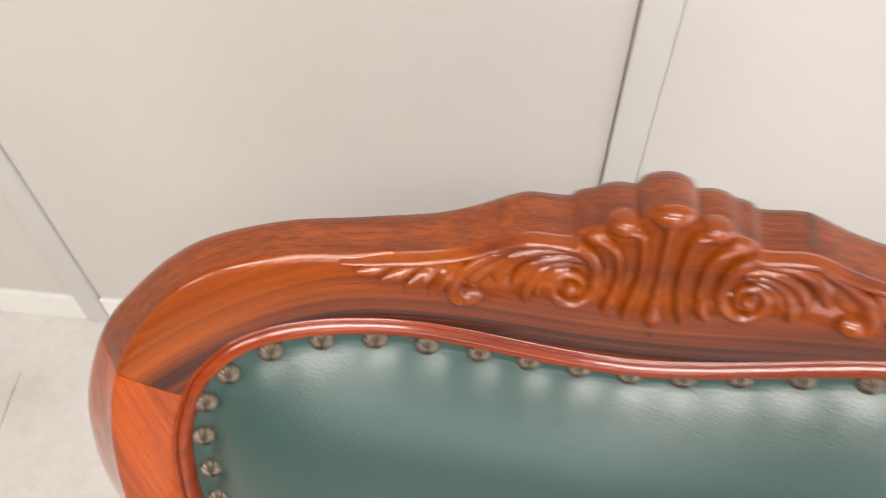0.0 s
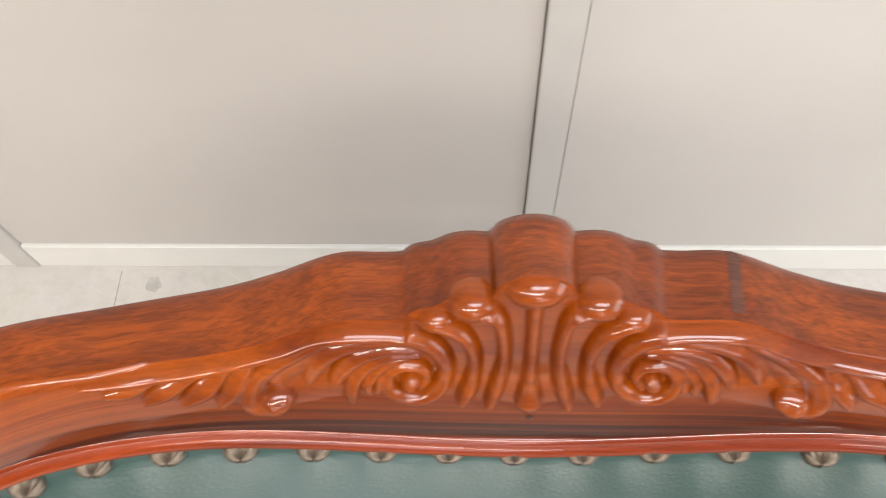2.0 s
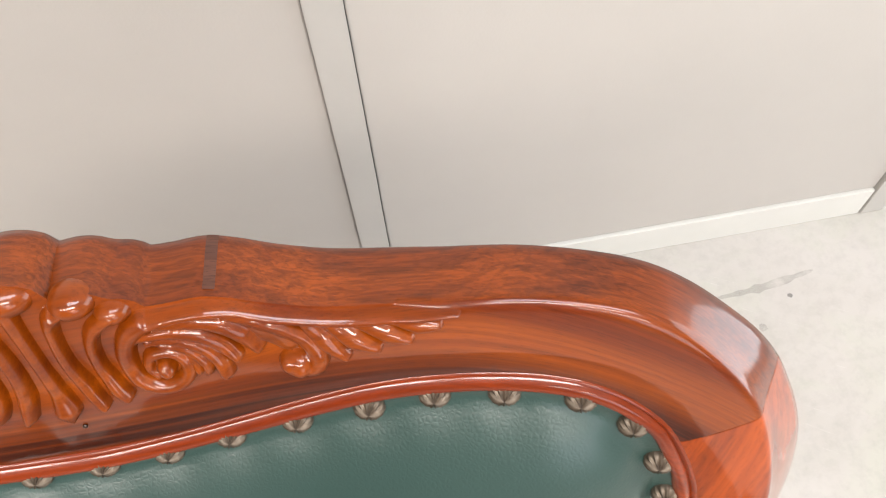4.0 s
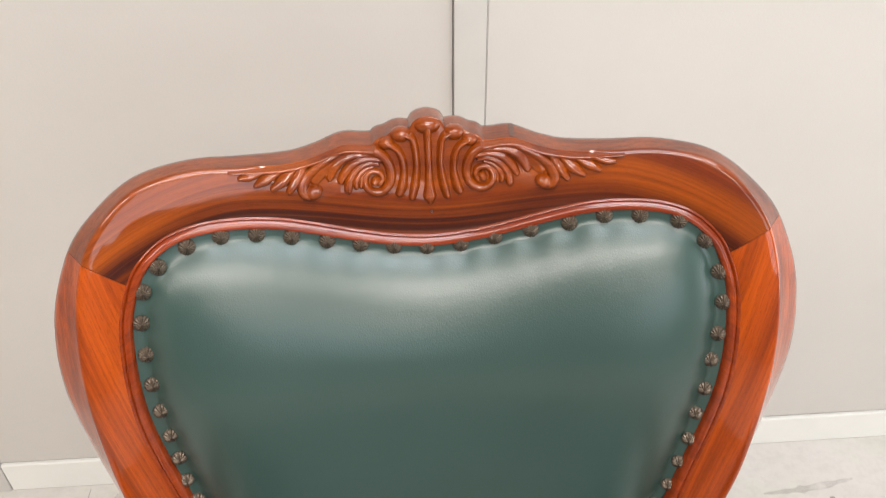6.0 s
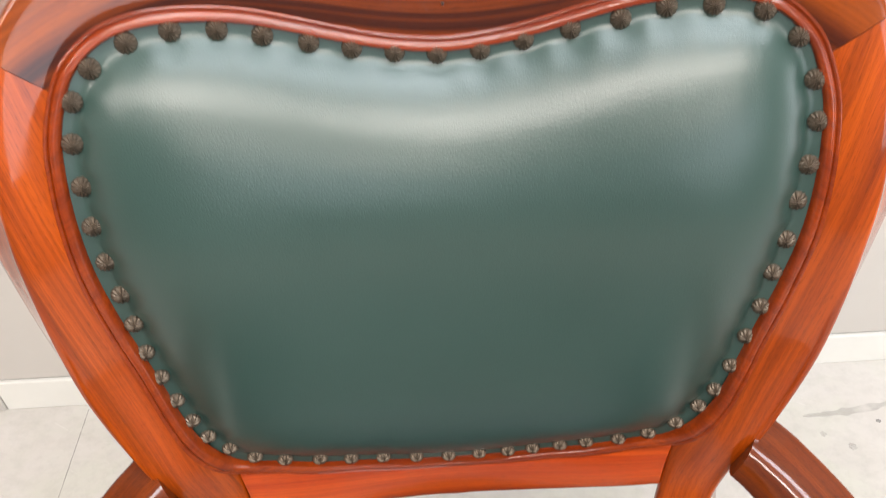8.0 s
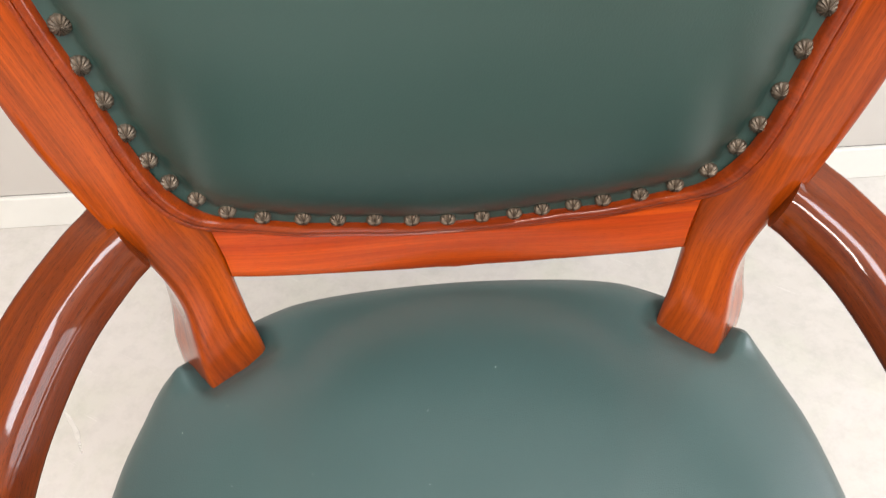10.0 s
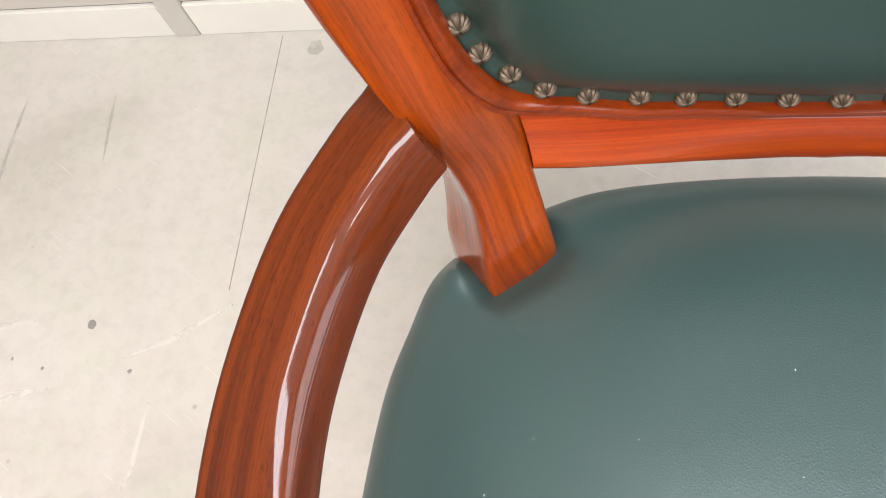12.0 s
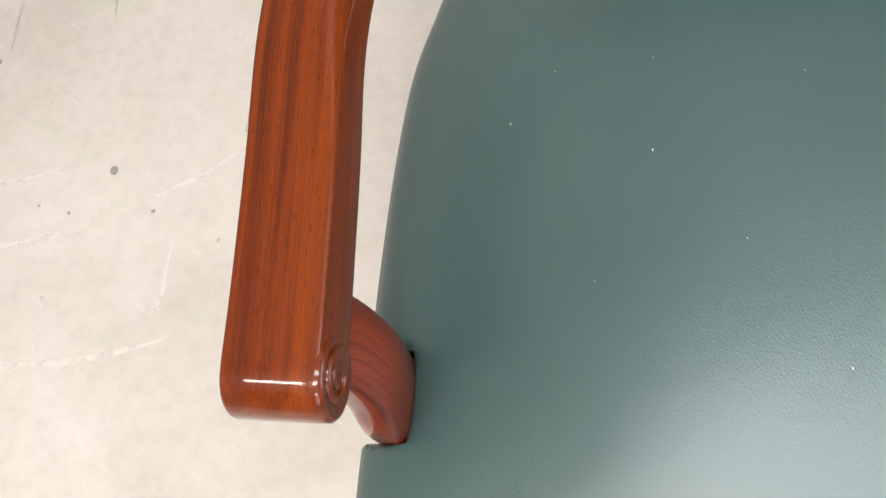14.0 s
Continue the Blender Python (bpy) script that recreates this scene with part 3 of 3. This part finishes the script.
NAIL_OFF = [1, 1.5, 0, 0.2, 0.8, -0.1, -1.2, -2.2, -2.4, -1.9, -2.3, -1, 1.3, -0.4, 0, -1.5, -1.4, -1.1, -1, 1.5, 3.7, 2.8, 2.3, -1, -1.8, -2, -1.8, 0,
            2.4, 1.3, -1.2, 1.2, 0.1, -0.4, -0.2, -0.2, -0.7, 0.5, 1, 0.4, 1.6, -0.6, 2.6, 2.8, -0.8, -1.2, -1.6, -2, -1.6, 1.8, 3.6, 4.1, 3.6, 3.4, 1.6, -0.7]
nail_line, _ = resample([tuple(p) for p in inset(loop, 0.0056)], 4000)
nail_at = []
for s, off in zip(NAIL_RUN, NAIL_OFF):
    k = round(s * 4000) % 4000
    run_x, run_z = nail_line[(k + 4) % 4000] - nail_line[k - 4]
    ahead = math.hypot(run_x, run_z)
    nail_at.append((nail_line[k][0] + off * 0.001 * run_z / ahead, nail_line[k][1] - off * 0.001 * run_x / ahead))


def nail_mesh():
    bm = bmesh.new()
    rows = []
    seg = 56
    for r, h in ((0.0058, -0.0012), (0.0058, 0.0004), (0.0052, 0.0017), (0.0038, 0.0030), (0.0020, 0.0037)):
        row = []
        for k in range(seg):
            a = 2 * math.pi * k / seg
            flute = 0.5 + 0.5 * math.cos(a * 14)
            rr = r * (1 - 0.05 * flute)
            row.append(bm.verts.new((rr * math.cos(a), rr * math.sin(a), h - 0.0008 * flute * (h > 0))))
        rows.append(row)
    tip = bm.verts.new((0, 0, 0.0038))
    for a, b in zip(rows, rows[1:]):
        for k in range(seg):
            bm.faces.new((a[k], a[(k + 1) % seg], b[(k + 1) % seg], b[k]))
    for k in range(seg):
        bm.faces.new((rows[-1][k], rows[-1][(k + 1) % seg], tip))
    return bm


def leather_normal(x, z):
    e = 0.002
    return Vector(((back_y(x + e, z) - back_y(x - e, z)) / (2 * e), -1, (back_y(x, z + e) - back_y(x, z - e)) / (2 * e))).normalized()


first = None
for x, z in nail_at:
    if first is None:
        ob = part("nail", nail_mesh(), brass, chair)
        first = ob.data
    else:
        ob = new("nail", first)
        ob.parent = chair
    n = leather_normal(x, z)
    ob.matrix_world = Matrix.Translation((x, back_y(x, z) - 0.0006, z)) @ n.to_track_quat("Z", "Y").to_matrix().to_4x4() @ pose(0, 0, 0, 0, 0, random.uniform(0, 36))

# padded back
CENTRE = np.array([0.0, 0.835])
outer = inset(loop, -0.004)
nails_xy = np.array(nail_at)


def edge_distance(x, z):
    """How far, smoothly, a point lies inside the frame's inner edge."""
    d2 = (loop[:, 0] - x) ** 2 + (loop[:, 1] - z) ** 2 + 4e-7
    return (np.sum(d2**-1.5) * (girth / len(loop)) / 2) ** -0.5


def padding(x, z, s):
    """How far the leather swells forward, from a flat margin that is pulled in at every nail."""
    near = np.hypot(nails_xy[:, 0] - x, nails_xy[:, 1] - z).min()
    d = edge_distance(x, z) - 0.0032 * math.exp(-((near / 0.0105) ** 2))
    t = min(max((d - 0.0075) / 0.115, 0), 1)
    full = 0.026 + 0.011 * min(max((z - 0.66) / 0.24, 0), 1)
    near_edge = min(max((d - 0.0075) / 0.078, 0), 1)
    return full * (0.45 * (1 - (1 - t) ** 2.7) + 0.55 * (1 - (1 - near_edge) ** 2.5))


rings = []
steps = [1.0, 0.985, 0.97, 0.958, 0.947, 0.936, 0.925, 0.914, 0.903, 0.89, 0.875, 0.858, 0.84, 0.81, 0.77, 0.72, 0.66, 0.58, 0.48, 0.36, 0.22, 0.08]
for s in steps:
    rings.append([(x, back_y(x, z) + 0.0005 - (padding(x, z, s) if s < 0.975 else 0), z) for x, z in CENTRE + (outer - CENTRE) * s])
bm = skin(rings, caps=False)
bm.verts.ensure_lookup_table()
bm.faces.new([v for v in bm.verts[-360:]])
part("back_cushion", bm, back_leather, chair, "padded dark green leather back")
bm = skin([[(x, back_y(x, z) + 0.03, z) for x, z in CENTRE + (outer - CENTRE) * s] for s in (1.0, 0.5, 0.02)])
part("back_panel", bm, back_leather, chair, "green leather covering of the back's rear")

# a dark mineral streak that crosses the top of the crest
streak_wood = wood("dark_streak_wood", (0.04, 0.014, 0.009), (0.07, 0.024, 0.014), (0.10, 0.034, 0.018))
rows = []
for r in [h for h in half if 0.0548 < h[2] < 0.0592]:
    ring = frame_ring(*r)
    rows.append([Vector(p) + Vector((0, 0, 0.00025)) for p in ring[10:15]])
part("dark_streak", skin(rows, closed_ring=False, caps=False), streak_wood, crest, "dark mineral streak in the wood")

# ---- carving on the crest
def knob(x, z, rx, rz, ry, depth):
    bm = bmesh.new()
    bmesh.ops.create_uvsphere(bm, u_segments=24, v_segments=14, radius=1)
    for v in bm.verts:
        px, py, pz = v.co
        v.co = on_face(x + px * rx, z + pz * rz, py * ry + depth)
    return set_grain(bm, crest_grain)


CUTS = []


def carved(name, line, widths, height, tilt=0.0, round_off=0.5, both=True):
    """One rounded, tapering lobe of the relief along a line (x, z), mirrored to the other side as well; tilt raises one flank."""
    pts = np.array(catmull(line, 8))
    half_w = 0.5 * np.interp(np.linspace(0, 1, len(pts)), np.linspace(0, 1, len(widths)), widths)
    CUTS.append((name, pts, half_w, height, tilt, round_off))
    if both:
        CUTS.append((name, pts * (-1, 1), half_w, height, -tilt, round_off))


carved("scroll", [(-0.1302, 1.0404), (-0.1134, 1.0389), (-0.0948, 1.0382), (-0.0756, 1.0413), (-0.0625, 1.0456), (-0.0496, 1.0460), (-0.0370, 1.0436), (-0.0295, 1.0386),
                  (-0.0258, 1.0300), (-0.0268, 1.0217), (-0.0325, 1.0168), (-0.0389, 1.0172), (-0.0430, 1.0213), (-0.0430, 1.0270), (-0.0391, 1.0302), (-0.0335, 1.0292),
                  (-0.0315, 1.0252), (-0.0335, 1.0218)],
       (0.0020, 0.0050, 0.0068, 0.0074, 0.0074, 0.0072, 0.0070, 0.0068, 0.0064, 0.0060, 0.0057, 0.0054, 0.0050, 0.0046, 0.0042, 0.0036), 0.0046, 0.0, 0.6)
carved("scroll_eye", [(-0.0362, 1.0243), (-0.0368, 1.0235)], (0.0058, 0.0058), 0.0050)
carved("leaf", [(-0.0370, 1.0415), (-0.0500, 1.0417), (-0.0579, 1.0396), (-0.0634, 1.0350), (-0.0668, 1.0288)], (0.0030, 0.0054, 0.0070, 0.0074, 0.0050), 0.0041, 0.25)
carved("leaf", [(-0.0309, 1.0372), (-0.0411, 1.0387), (-0.0504, 1.0365), (-0.0560, 1.0316), (-0.0596, 1.0262)], (0.0030, 0.0050, 0.0062, 0.0064, 0.0046), 0.0040, 0.25)
carved("leaf", [(-0.0337, 1.0350), (-0.0413, 1.0358), (-0.0488, 1.0322), (-0.0536, 1.0264), (-0.0550, 1.0200)], (0.0026, 0.0046, 0.0056, 0.0058, 0.0056), 0.0039, 0.25)
carved("leaf", [(-0.0377, 1.0336), (-0.0446, 1.0312), (-0.0494, 1.0254), (-0.0496, 1.0212)], (0.0026, 0.0044, 0.0048, 0.0036), 0.0036, 0.2)
carved("leaf", [(-0.0425, 1.0308), (-0.0458, 1.0264), (-0.0466, 1.0212)], (0.0022, 0.0036, 0.0030), 0.0031, 0.2)
carved("curled_leaf", [(-0.0600, 1.0428), (-0.0690, 1.0388), (-0.0768, 1.0345), (-0.0824, 1.0295), (-0.0848, 1.0236), (-0.0828, 1.0195), (-0.0782, 1.0192)],
       (0.0040, 0.0056, 0.0066, 0.0072, 0.0076, 0.0074, 0.0066), 0.0042, -0.2)
carved("curled_leaf_web", [(-0.0640, 1.0400), (-0.0712, 1.0351), (-0.0760, 1.0285)], (0.0080, 0.0120, 0.0070), 0.0024)
carved("curl_ball", [(-0.0783, 1.0205), (-0.0757, 1.0212)], (0.0098, 0.0076), 0.0058)
carved("leaf", [(-0.0835, 1.0370), (-0.0880, 1.0306), (-0.0935, 1.0236)], (0.0050, 0.0082, 0.0046), 0.0037, 0.3)
carved("leaf", [(-0.0902, 1.0365), (-0.0970, 1.0308), (-0.1041, 1.0266)], (0.0050, 0.0080, 0.0040), 0.0035, 0.3)
carved("leaf", [(-0.0995, 1.0366), (-0.1080, 1.0328), (-0.1144, 1.0301)], (0.0046, 0.0070, 0.0036), 0.0032, 0.3)
carved("leaf", [(-0.1100, 1.0380), (-0.1180, 1.0362), (-0.1240, 1.0360)], (0.0040, 0.0056, 0.0030), 0.0029, 0.3)
carved("flute", [(-0.0275, 1.0480), (-0.0207, 1.0434), (-0.0176, 1.0370), (-0.0168, 1.0281), (-0.0184, 1.0192), (-0.0203, 1.0148)], (0.0050, 0.0052, 0.0052, 0.0054, 0.0068, 0.0062), 0.0047, -0.25, 0.7)
carved("flute", [(-0.0170, 1.0540), (-0.0106, 1.0500), (-0.0086, 1.0428), (-0.0080, 1.0315), (-0.0096, 1.0199), (-0.0118, 1.0120)], (0.0052, 0.0052, 0.0050, 0.0052, 0.0066, 0.0056), 0.0049, -0.25, 0.7)
carved("flute", [(0.0, 1.056), (0.0, 1.045), (0.0, 1.031), (0.0, 1.020), (0.0, 1.0120), (0.0, 1.0065)], (0.0056, 0.0050, 0.0050, 0.0062, 0.0092, 0.0020), 0.0051, 0.0, 0.6, both=False)

# the relief as one fine sheet over the crest, parted along its valleys into the carved pieces
top_x, top_z = np.array([h[2] for h in half]), np.array([crowned(h[2], h[3]) for h in half])
GX, GV = np.linspace(-0.134, 0.134, 560), np.linspace(0, 1, 100)
upper = np.interp(np.abs(GX), top_x, top_z)
PX = np.repeat(GX[:, None], len(GV), 1)
PZ = 1.0015 + (upper[:, None] - 1.0015) * GV[None, :]
best, owner = np.full(PX.shape, -1.0), np.zeros(PX.shape, int)
for i, (name, pts, half_w, height, tilt, round_off) in enumerate(CUTS):
    near, rise = np.full(PX.shape, 9.0), np.full(PX.shape, -1.0)
    for (ax, az), (bx, bz), wa, wb in zip(pts, pts[1:], half_w, half_w[1:]):
        ux, uz = bx - ax, bz - az
        t = np.clip(((PX - ax) * ux + (PZ - az) * uz) / (ux * ux + uz * uz), 0, 1)
        ox, oz = PX - ax - t * ux, PZ - az - t * uz
        w = wa + (wb - wa) * t
        q = np.hypot(ox, oz) / w
        flank = np.sign(ux * oz - uz * ox)
        scale = 0.45 + 0.55 * w / half_w.max()
        h = height * scale * np.where(q < 1, np.maximum(1 - q * q, 0) ** round_off * (1 + tilt * flank * q), -(q - 1) * 1.5)
        closer = q < near
        near, rise = np.where(closer, q, near), np.where(closer, h, rise)
    owner = np.where(rise > best, i, owner)
    best = np.maximum(best, rise)
rim = np.clip((upper[:, None] - PZ) / 0.0042, 0, 1)
best = np.where(best > 0, best * np.sqrt(rim), best)
lost = 0.0036 * (1 - rim) ** 2
spots = [[on_face(x, z, sunk(x, z) - 0.0008 - max(h, -0.0012) + d) for x, z, h, d in zip(*cols)] for cols in zip(PX, PZ, best, lost)]
pieces = {}
for i in range(len(GX) - 1):
    for j in range(len(GV) - 1):
        if best[i : i + 2, j : j + 2].max() > -0.0008:
            pieces.setdefault(int(owner[i, j]), []).append((i, j))
for key, cells in sorted(pieces.items()):
    bm = bmesh.new()
    made = {}
    for i, j in cells:
        ring = []
        for c in ((i, j), (i + 1, j), (i + 1, j + 1), (i, j + 1)):
            if c not in made:
                made[c] = bm.verts.new(spots[c[0]][c[1]])
            ring.append(made[c])
        bm.faces.new(ring)
    part(CUTS[key][0], set_grain(bm, crest_grain), wood_x, crest)
for side in (-1, 1):
    part("bud", knob(side * 0.0176, 1.0524, 0.0074, 0.0052, 0.0080, 0.0052), wood_x, crest)
    part("bud", knob(side * 0.0278, 1.0474, 0.0060, 0.0044, 0.0070, 0.0048), wood_x, crest)
part("bud", knob(0.0, 1.0575, 0.0096, 0.0060, 0.0086, 0.0060), wood_x, crest)

pin_wood = plain("dark_filler", (0.03, 0.012, 0.006), 0.3)
part("pin_hole", knob(0.0008, 1.0005, 0.0009, 0.0009, 0.0006, -0.0008), pin_wood, crest, "tiny dark filled pin hole")

# ---- arms
ARM_LINE = [(-0.1870, 0.0560, 0.714), (-0.2035, 0.0275, 0.7075), (-0.2165, 0.009, 0.704), (-0.2385, -0.028, 0.694), (-0.2530, -0.075, 0.684), (-0.2590, -0.120, 0.677),
            (-0.2575, -0.180, 0.672), (-0.255, -0.235, 0.671), (-0.2535, -0.2725, 0.671)]
# section from the outer top corner over the ridge and round the inner side, as (outwards, up)
ARM_SECTION = [(0.0205, 0.0140), (0.0202, 0.0157), (0.0190, 0.0163), (0.0170, 0.0164), (0.0090, 0.0164), (0.0030, 0.0164), (-0.0040, 0.0163), (-0.0092, 0.0155), (-0.0132, 0.0133), (-0.0162, 0.0102), (-0.0183, 0.0068),
               (-0.0199, 0.0032), (-0.0211, -0.0004), (-0.0223, -0.0045), (-0.0230, -0.0090), (-0.0185, -0.0140), (-0.0100, -0.0160), (0.0080, -0.0160), (0.0160, -0.0145), (0.0198, -0.0090), (0.0205, 0.0)]
# towards the front the top is flat right across and the inner cheek upright
ARM_END = [(0.0205, 0.0140), (0.0202, 0.0157), (0.0190, 0.0163), (0.0170, 0.0164), (0.0090, 0.0164), (0.0, 0.0164), (-0.0100, 0.0164), (-0.0160, 0.0164), (-0.0188, 0.0163), (-0.0199, 0.0158), (-0.0206, 0.0146),
           (-0.0214, 0.0120), (-0.0228, 0.0060), (-0.0238, 0.0), (-0.0240, -0.0090), (-0.0200, -0.0140), (-0.0100, -0.0160), (0.0080, -0.0160), (0.0160, -0.0145), (0.0198, -0.0090), (0.0205, 0.0)]


def spiral(cx, cy, cz, turns, r0, r1, thick, side):
    """A raised spiral on a flat cheek that faces along x."""
    path = []
    for k in range(60):
        t = k / 59
        a = -0.6 + turns * 2 * math.pi * t
        r = r0 + (r1 - r0) * t
        path.append((cx, cy + r * math.cos(a), cz + r * math.sin(a)))
    sec = [(thick * math.cos(2 * math.pi * k / 8), 0.0019 * math.sin(2 * math.pi * k / 8)) for k in range(8)]
    return sweep(path, sec, up=(side, 0, 0))


for side in (-1, 1):
    path = [(-side * p[0], p[1], p[2]) for p in catmull(ARM_LINE, 10)]

    def arm_section(t, side=side):
        flat = min(max((t - 0.52) / 0.26, 0), 1)
        flat = flat * flat * (3 - 2 * flat)
        pts = [(-side * (a + flat * (c - a)), b + flat * (d - b)) for (a, b), (c, d) in zip(ARM_SECTION, ARM_END)]
        return [tuple(p) for p in catmull(pts, 3, closed=True)]

    bm = sweep(path, arm_section)
    # the end is cut along the upright's outer edge
    cut = bmesh.ops.bisect_plane(bm, geom=bm.verts[:] + bm.edges[:] + bm.faces[:], plane_co=(side * 0.1925, 0.0161, 0.7003), plane_no=(side * 0.01147, -0.0060, -0.0037), clear_inner=True)
    bmesh.ops.holes_fill(bm, edges=[e for e in cut["geom_cut"] if isinstance(e, bmesh.types.BMEdge)], sides=0)
    arm = part("arm", bm, wood_y, chair)
    x, y, z = path[-1]
    run_end = sum(math.dist(a, b) for a, b in zip(path, path[1:]))
    roll = []
    for w, r in ((-0.0220, 0.0140), (-0.0226, 0.0165), (-0.0222, 0.0176), (-0.0210, 0.0186), (-0.0190, 0.01905), (0.0186, 0.01905), (0.0202, 0.0184), (0.0207, 0.0172), (0.0207, 0.0165), (0.0200, 0.0140)):
        roll.append([(x + side * w, y + r * math.cos(2 * math.pi * k / 40), z - 0.0025 + r * math.sin(2 * math.pi * k / 40)) for k in range(40)])
    part("scroll_end", set_grain(skin(roll), lambda px, py, pz: (run_end + y - py, x - px, pz - z)), wood_y, arm, "rolled scroll end of the arm")
    for w in (-1, 1):
        part("spiral", spiral(x + w * (0.0219 if w == -side else 0.0200), y, z - 0.0025, 1.7, 0.0130, 0.0030, 0.0021, w), wood_y, arm, "carved spiral on the scroll")
    # the support under the arm, bent inwards to the seat
    support = catmull([(side * 0.247, -0.255, 0.668), (side * 0.241, -0.253, 0.645), (side * 0.2345, -0.258, 0.612), (side * 0.2345, -0.2645, 0.58), (side * 0.236, -0.267, 0.53), (side * 0.236, -0.268, 0.44)], 8)

    def support_section(t):
        w, d = 0.0115 + 0.001 * t, 0.0205 + 0.004 * math.exp(-(((t - 0.62) / 0.22) ** 2))
        return [(math.copysign(abs(math.cos(a)) ** 0.55, math.cos(a)) * d, math.copysign(abs(math.sin(a)) ** 0.55, math.sin(a)) * w) for a in (2 * math.pi * k / 28 for k in range(28))]

    part("arm_support", sweep(support, support_section, up=(1, 0, 0)), wood_s, chair)

# ---- seat
SEAT_HALF = [(0.0, 0.076), (0.093, 0.071), (0.150, 0.059), (0.193, 0.038), (0.221, 0.014), (0.235, -0.022), (0.246, -0.060), (0.2525, -0.115),
             (0.256, -0.19), (0.2565, -0.27), (0.255, -0.35), (0.243, -0.41), (0.20, -0.447), (0.10, -0.465), (0.0, -0.47)]
seat_loop, _ = resample([tuple(p) for p in catmull(SEAT_HALF + [(-x, y) for x, y in SEAT_HALF[-2:0:-1]], 8, closed=True)], 640)
seat_loop[:, 0] *= np.where(seat_loop[:, 0] > 0, 0.98, 1.0)
SEAT_C = np.array([0.0, -0.19])
POST_NEAR, POST_FAR, POST_IN = -0.2895, -0.2395, 0.2245  # the cut-out for the arm's support


def seat_point(p, s, z):
    x, y = SEAT_C + (np.array(p) - SEAT_C) * s
    if POST_NEAR < y < POST_FAR:
        x = math.copysign(min(abs(x), POST_IN), x)
    return x, y, z


def seat_top(p, s):
    """Height of the leather: crowned in the middle, rolled over at the edge, pressed in round the uprights."""
    x, y = SEAT_C + (np.array(p) - SEAT_C) * s
    back = min(max((p[1] - SEAT_C[1]) / 0.255, 0), 1) ** 3
    z = 0.608 - (0.046 - 0.0205 * back) * s**2.8
    if s > 0.9:
        z -= 0.020 * (1 - math.sqrt(max(0, 1 - ((s - 0.9) / 0.1) ** 2)))
    u, v = (abs(x) - 0.163) * -0.8 + (y - 0.0085) * 0.6, (abs(x) - 0.163) * -0.6 - (y - 0.0085) * 0.8
    d = math.hypot(max(abs(u) - 0.0215, 0), max(v, -v - 0.03, 0))
    z += (0.575 - z) * math.exp(-((d / 0.0085) ** 2)) * (z > 0.575)
    z -= 0.004 * math.exp(-((d / 0.03) ** 2))
    z += 0.010 * math.exp(-((math.hypot(abs(x) - 0.203, y - 0.006) / 0.010) ** 2))
    d = math.hypot((abs(x) - 0.232) * 0.9, (y + 0.265) * 0.7)
    z -= 0.007 * math.exp(-((d / 0.022) ** 2))
    return z


rings = []
for s in (0.02, 0.15, 0.3, 0.42, 0.54, 0.64, 0.72, 0.78, 0.82, 0.86, 0.89, 0.915, 0.94, 0.96, 0.975, 0.988, 0.996, 1.0):
    rings.append([seat_point(p, s, seat_top(p, s)) for p in seat_loop])
for s, z in ((1.003, 0.53), (1.0, 0.505), (0.985, 0.488), (0.97, 0.482), (0.5, 0.482), (0.02, 0.482)):
    rings.append([seat_point(p, s, z) for p in seat_loop])
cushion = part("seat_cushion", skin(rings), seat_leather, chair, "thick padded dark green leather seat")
dust = plain("dust_fleck", (0.75, 0.76, 0.74), 0.8)
rel = np.array([p for p in seat_loop]) - SEAT_C
for x, y in ((-0.193, -0.0445), (-0.1523, -0.0893), (-0.1009, -0.0878), (-0.1019, -0.142), (-0.0273, -0.0502), (-0.0284, -0.1009), (-0.176, -0.118), (-0.06, -0.19), (-0.13, -0.21), (0.02, -0.02), (-0.163, -0.03), (-0.02, -0.25)):
    q = np.array((x, y)) - SEAT_C
    k = int(np.argmax((rel @ q) / np.linalg.norm(rel, axis=1)))
    run_s = np.linalg.norm(q) / np.linalg.norm(rel[k])
    bm = bmesh.new()
    bmesh.ops.create_icosphere(bm, subdivisions=1, radius=0.00034)
    bmesh.ops.scale(bm, vec=(random.uniform(0.6, 1.2), random.uniform(0.8, 2.2), 0.5), verts=bm.verts)
    bmesh.ops.translate(bm, vec=(x, y, seat_top(seat_loop[k], run_s) + 0.0003), verts=bm.verts)
    part("dust_fleck", bm, dust, cushion, "tiny pale fleck of dust")
rings = [[(x, y, z) for x, y in SEAT_C + (seat_loop - SEAT_C) * s] for s, z in ((0.95, 0.482), (0.955, 0.478), (0.955, 0.405), (0.945, 0.40))]
part("seat_frame", skin(rings), wood_x, chair)
for side in (-1, 1):
    for x, y0, bow in ((0.195, -0.40, -0.02), (0.165, 0.02, 0.035)):
        pth = catmull([(side * x, y0, 0.41), (side * (x + 0.008), y0 + bow * 0.4, 0.25), (side * (x - 0.004), y0 + bow * 0.9, 0.08), (side * x, y0 + bow, 0.0)], 6)
        part("leg", sweep(pth, lambda t: [((0.026 - 0.010 * t) * math.cos(2 * math.pi * k / 16), (0.026 - 0.010 * t) * math.sin(2 * math.pi * k / 16)) for k in range(16)], up=(0, 1, 0)), wood_z, chair)
